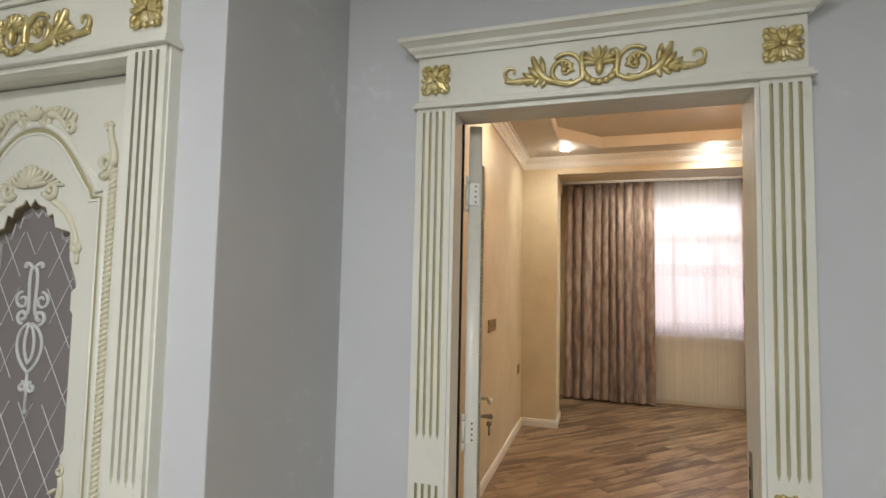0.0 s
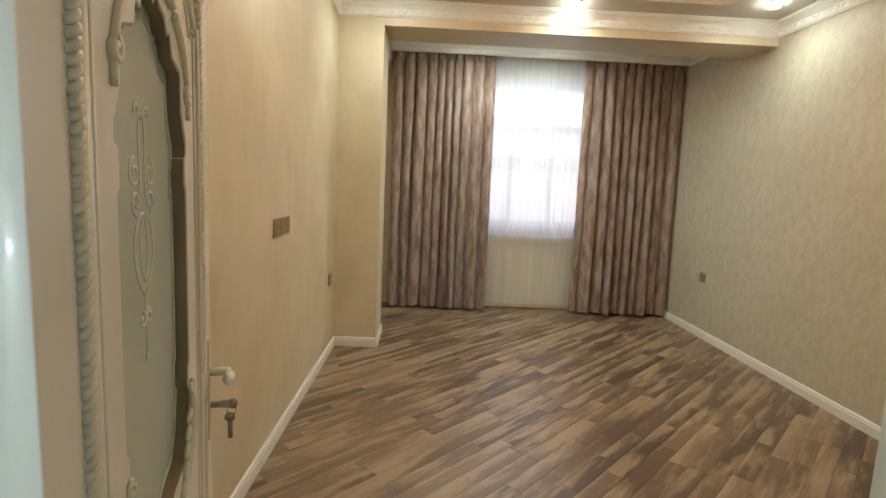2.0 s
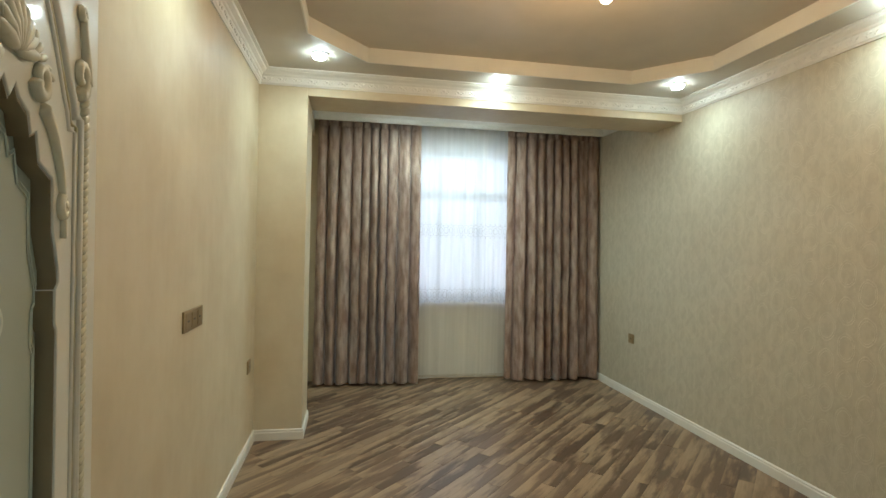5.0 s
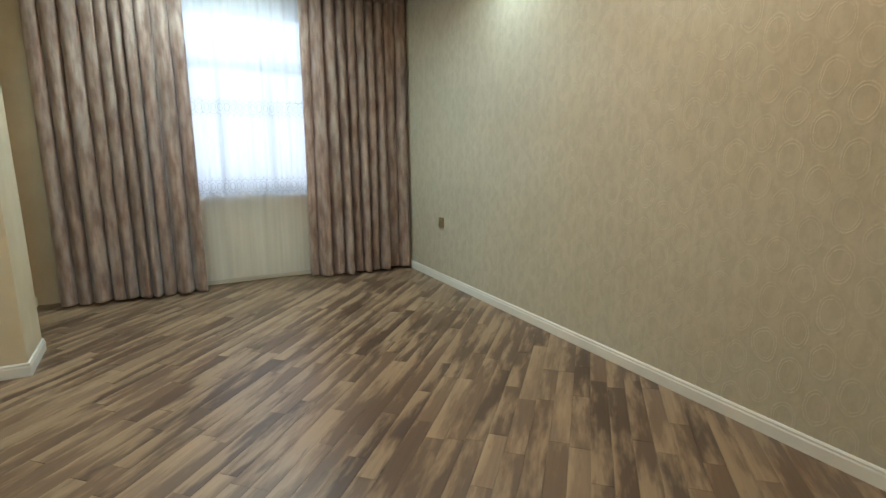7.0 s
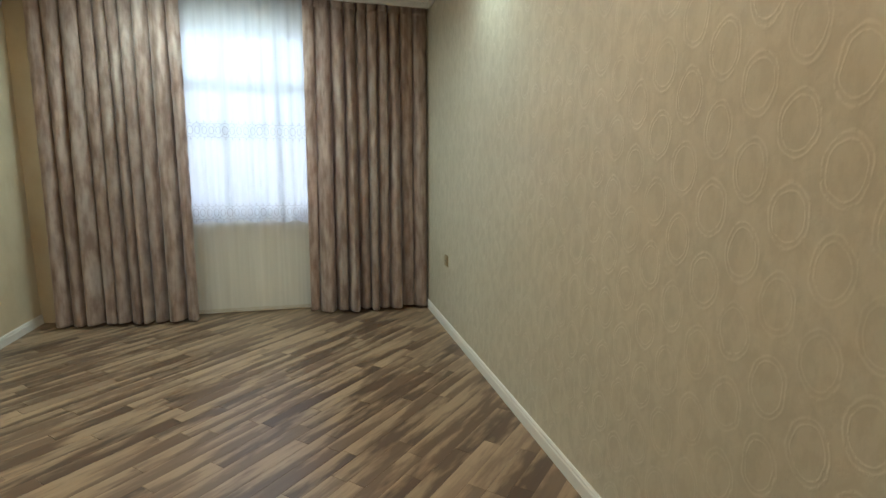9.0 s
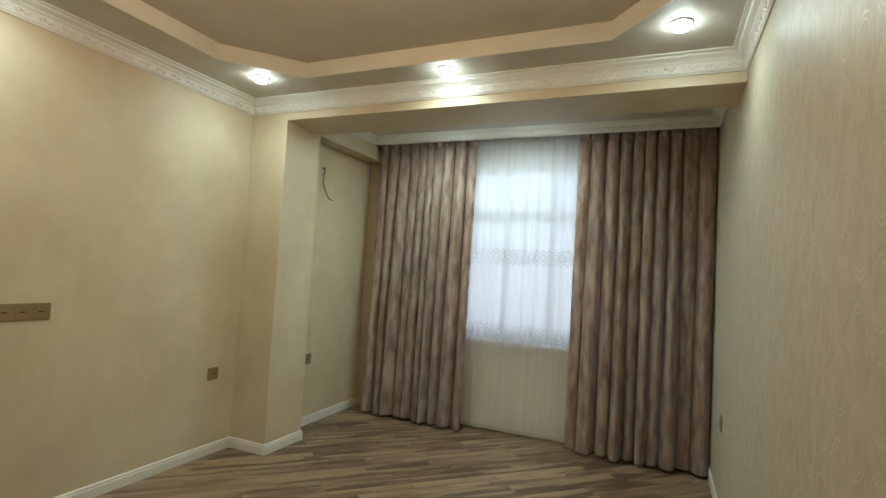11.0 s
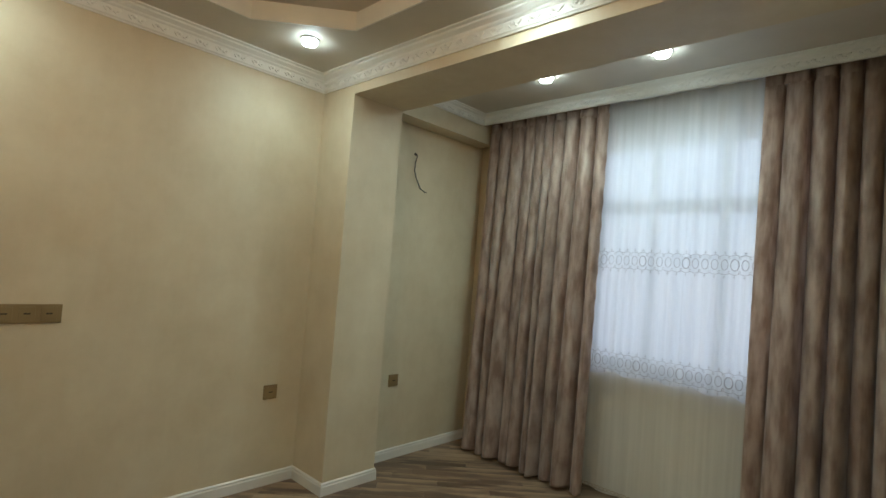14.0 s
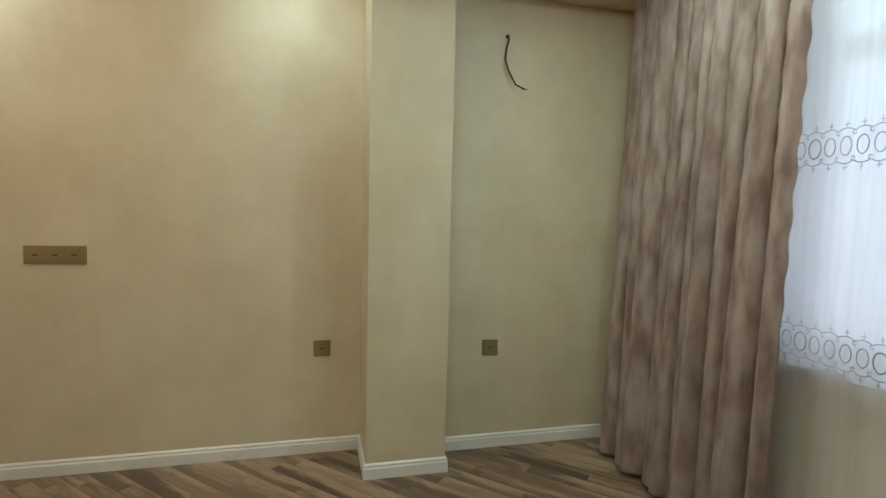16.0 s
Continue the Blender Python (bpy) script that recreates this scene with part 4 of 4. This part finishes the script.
    cyl(key, (hx, -0.052, hz - 0.120), 0.013, 0.003, "X", 16)
    box(key, hx - 0.0012, hx + 0.0012, -0.058, -0.047, hz - 0.175, hz - 0.130)
    tube(key, [(hx, -0.056 + 0.010 * math.cos(t), hz - 0.103 + 0.012 * math.sin(t)) for t in (6.283 * q / 14 for q in range(14))], 0.0014, 5, None, True)
    part("keys", key, M_STEEL, d, "bunch of worn keys in the lock", True)
    return d


open_leaf = door_leaf("cream carved door standing open with frosted glass", pose(0.443, 1.594, 0, 0, 0, 103.2) @ Matrix.Diagonal((1, 1, 1.012, 1)), M_FROST, 1)
shut_leaf = door_leaf("closed cream carved door with mauve etched glass", pose(-1.136, LY + 0.045, 0) @ Matrix.Diagonal((1, 1, 1.012, 1)), M_FROST_DARK, 0)

# ---- lamps ----
def spot_fixture(x, y, z, group):
    d = thing("downlight", "round recessed ceiling spotlight, lit cool white", "ceiling light", pose(x, y, z), group)
    bm = bmesh.new()
    tube(bm, [(0.050 * math.cos(t), 0.050 * math.sin(t), -0.003) for t in (6.2832 * q / 28 for q in range(28))], 0.007, 8, None, True)
    part("trim_ring", bm, M_PVC, d, "", True)
    lens = bmesh.new()
    cyl(lens, (0, 0, -0.018), 0.040, 0.032, "Z", 12, 0.054)
    o = part("lens", lens, M_SPOT, d, "glowing faceted lens")
    o.visible_shadow = False
    return d


for x, y in SPOT_XY:
    spot_fixture(x, y, CEIL, "ceiling spotlights")
for x, y in BAY_XY:
    spot_fixture(x, y, BAY, "bay spotlights")

rose = thing("ceiling_medallion", "cream ceiling medallion with orange gilded petals", "ceiling medallion", pose(BULB[0], BULB[1], TOP))
disc = bmesh.new()
prof = [(0.0, -0.004), (0.05, -0.030), (0.07, -0.030), (0.075, -0.016), (0.20, -0.014), (0.205, -0.022), (0.245, -0.022), (0.255, -0.012), (0.285, -0.012), (0.30, 0.0)]
seg = 64
rings = [[disc.verts.new((max(r, 0.002) * math.cos(6.28318 * k / seg), max(r, 0.002) * math.sin(6.28318 * k / seg), z)) for k in range(seg)] for r, z in prof]
for a, b in zip(rings, rings[1:]):
    for k in range(seg):
        disc.faces.new((a[k], b[k], b[(k + 1) % seg], a[(k + 1) % seg]))
disc.faces.new(rings[0])
bmesh.ops.recalc_face_normals(disc, faces=disc.faces)
part("disc", disc, M_WHITE, rose, "", True)
pet = bmesh.new()
bmesh.ops.create_uvsphere(pet, u_segments=10, v_segments=6, radius=1.0, matrix=Matrix.Translation((0.135, 0, -0.015)) @ Matrix.Diagonal((0.045, 0.013, 0.006, 1)))
pm = mesh_of(pet, "petal", M_ORANGE, True)
for k in range(18):
    part("petal", pm, None, rose).rotation_euler = (0, 0, 6.28318 * k / 18)
key_bm = bmesh.new()
for k in range(52):
    a = 6.28318 * k / 52
    bmesh.ops.create_cube(key_bm, size=1.0, matrix=Matrix.Rotation(a, 4, "Z") @ Matrix.Translation((0.225 + 0.006 * (k % 2), 0, -0.0225)) @ Matrix.Diagonal((0.020, 0.011, 0.003, 1)))
part("key_border", key_bm, M_ORANGE, rose)["kind"] = "stuff"
bulb = thing("pendant_bulb", "bare warm bulb hanging on a short cable", "light bulb", pose(BULB[0], BULB[1], BULB[2]))
wire = bmesh.new()
for s in (-1, 1):
    tube(wire, [(s * 0.003, 0, 0.068), (s * 0.010, 0.004, 0.12), (-s * 0.006, -0.003, 0.18), (s * 0.004, 0.0, 0.24)], 0.0025, 6)
part("cable", wire, M_CABLE, bulb, "", True)
sock = bmesh.new()
cyl(sock, (0, 0, 0.052), 0.017, 0.045, "Z", 18, 0.014)
part("socket", sock, M_LINING, bulb)
bb = bmesh.new()
bmesh.ops.create_uvsphere(bb, u_segments=20, v_segments=14, radius=0.030)
for v in bb.verts:
    if v.co.z > 0:
        k = v.co.z / 0.030
        v.co.x *= 1 - 0.45 * k * k
        v.co.y *= 1 - 0.45 * k * k
        v.co.z *= 1.25
g = part("bulb", bb, M_BULB, bulb, "glowing glass bulb", True)
g.visible_shadow = False
# assumed fixture for the hall lamp, out of view
hl = thing("unseen_hall_light", "unseen square hallway light, added to account for the hall's brightness", "ceiling light", pose(0.45, -1.2, 2.8))
part("frame", boxes((-0.29, 0.29, -0.29, 0.29, -0.03, 0.0), bevel=0.01), M_PVC, hl)

# ---- wall fittings ----
def plate(name, label, cat, m, gangs, group=""):
    """A bronze wall plate in the yz plane, facing +x, with its switch or socket inserts."""
    d = thing(name, label, cat, m, group)
    w = 0.094 * gangs if gangs > 1 else 0.097
    bm = boxes((-0.002, 0.009, -w / 2, w / 2, -0.048, 0.048), bevel=0.003)
    part("cover", bm, M_BRONZE, d)
    for k in range(gangs):
        c = (k - (gangs - 1) / 2) * 0.088
        ins = part("insert", boxes((0.0085, 0.0115, c - 0.033, c + 0.033, -0.034, 0.034), bevel=0.002), M_BRONZE, d)
        mk = bmesh.new()
        box(mk, 0.011, 0.0125, c - 0.013, c + 0.013, -0.004, 0.004)
        part("slot", mk, M_BRONZE_D, ins)
    return d


plate("switch_plate", "bronze three-gang wall plate on beige wallpaper", "switch", pose(0, 3.885, 1.18), 3)
plate("socket_outlet", "bronze single socket low on the beige wall", "socket", pose(0, 5.23, 0.631), 1, "low sockets")
plate("socket_outlet", "bronze single socket in the bay wall", "socket", pose(NX, 6.23, 0.630), 1, "low sockets")
plate("socket_outlet", "bronze single socket on the damask wall", "socket", pose(W, 6.206, 0.614, 0, 0, 180), 1, "low sockets")
cab = thing("loose_cable", "black loose cable end hanging from the bay wall", "cable", pose(NX, 6.28, 2.488))
cbm = tube(bmesh.new(), [(-0.004, 0, 0), (0.012, 0.002, 0.0), (0.022, 0.004, -0.02), (0.020, -0.010, -0.075), (0.024, -0.017, -0.14), (0.030, 0.004, -0.205), (0.040, 0.045, -0.281), (0.045, 0.10, -0.306), (0.045, 0.115, -0.305)], 0.005, 8)
part("wire", cbm, M_CABLE, cab, "", True)
# near-black disc in place of the shaded hole in the wall
hole = bmesh.new()
cyl(hole, (0.001, 0, 0), 0.012, 0.003, "X", 14)
part("hole", hole, M_DARK, cab)

# ---- floor planks, laid at 45 degrees ----


def plank_verts(L):
    h, b = PW / 2 - 0.0003, 0.0012
    l = L / 2 - 0.0003
    v = [(-l, -h, -0.008), (l, -h, -0.008), (l, h, -0.008), (-l, h, -0.008), (-l, -h, -b), (l, -h, -b), (l, h, -b), (-l, h, -b), (-l + b, -h + b, 0), (l - b, -h + b, 0), (l - b, h - b, 0), (-l + b, h - b, 0)]
    f = [(8, 9, 10, 11)] + [(a, a + 1 if a % 4 < 3 else a - 3, (a + 5) if a % 4 < 3 else a + 1, a + 4) for a in range(8)]
    return v, f


LENGTHS = (0.40, 0.52, 0.66, 0.80, 0.98)
plank_mesh = {}
for L in LENGTHS:
    v, f = plank_verts(L)
    me = bpy.data.meshes.new("plank")
    me.from_pydata(v, [], f)
    me.materials.append(M_WOOD)
    plank_mesh[L] = me
rng = random.Random(11)
c45 = math.sqrt(0.5)
near, rest_v, rest_f = [], [], []
BX, BY = (-0.01, W + 0.01), (HF + 0.055, YW - 0.001)


def clipped(poly):
    """A polygon cut to the room's rectangle."""
    for axis, lim, sgn in ((0, BX[0], 1), (0, BX[1], -1), (1, BY[0], 1), (1, BY[1], -1)):
        out = []
        for p, q in zip(poly, poly[1:] + poly[:1]):
            dp, dq = sgn * (p[axis] - lim), sgn * (q[axis] - lim)
            if dp >= 0:
                out.append(p)
            if dp * dq < 0:
                t = dp / (dp - dq)
                out.append((p[0] + t * (q[0] - p[0]), p[1] + t * (q[1] - p[1])))
        poly = out
        if len(poly) < 3:
            return []
    return poly


for r in range(-60, 62):
    v0 = r * PW
    u0 = -1.2 + rng.uniform(0, 0.7)
    while u0 < 9.0:
        L = rng.choice(LENGTHS)
        uc = u0 + L / 2
        u0 += L
        x, y = (uc - v0) * c45, (uc + v0) * c45
        hl, hw = L / 2 * c45, PW / 2 * c45
        quad = [(x - hl + hw, y - hl - hw), (x + hl + hw, y + hl - hw), (x + hl - hw, y + hl + hw), (x - hl - hw, y - hl + hw)]
        cut = clipped(quad)
        if len(cut) < 3:
            continue
        inside = all(BX[0] < p[0] < BX[1] and BY[0] < p[1] < BY[1] for p in quad)
        if inside and y < 5.0 and len(near) < 300:
            ob = new("plank", plank_mesh[L])
            ob.parent = floor
            ob.matrix_basis = pose(x, y, 0, 0, 0, 45)
            near.append(ob)
        elif inside:
            v, f = plank_verts(L)
            n0 = len(rest_v)
            rest_v += [(a + uc, b + v0, c) for a, b, c in v]
            rest_f += [tuple(q + n0 for q in p) for p in f]
        else:
            n0, k = len(rest_v), len(cut)
            flat = [((px + py) * c45, (py - px) * c45) for px, py in cut]
            rest_v += [(a, b, -0.008) for a, b in flat] + [(a, b, -0.0003) for a, b in flat]
            rest_f += [tuple(n0 + k + q for q in range(k))] + [(n0 + q, n0 + (q + 1) % k, n0 + k + (q + 1) % k, n0 + k + q) for q in range(k)]
me = bpy.data.meshes.new("plank_field")
me.from_pydata(rest_v, [], rest_f)
me.materials.append(M_WOOD_J)
field = new("plank_field", me)
field.parent = floor
field.rotation_euler = (0, 0, radians(45))
field["kind"] = "stuff"
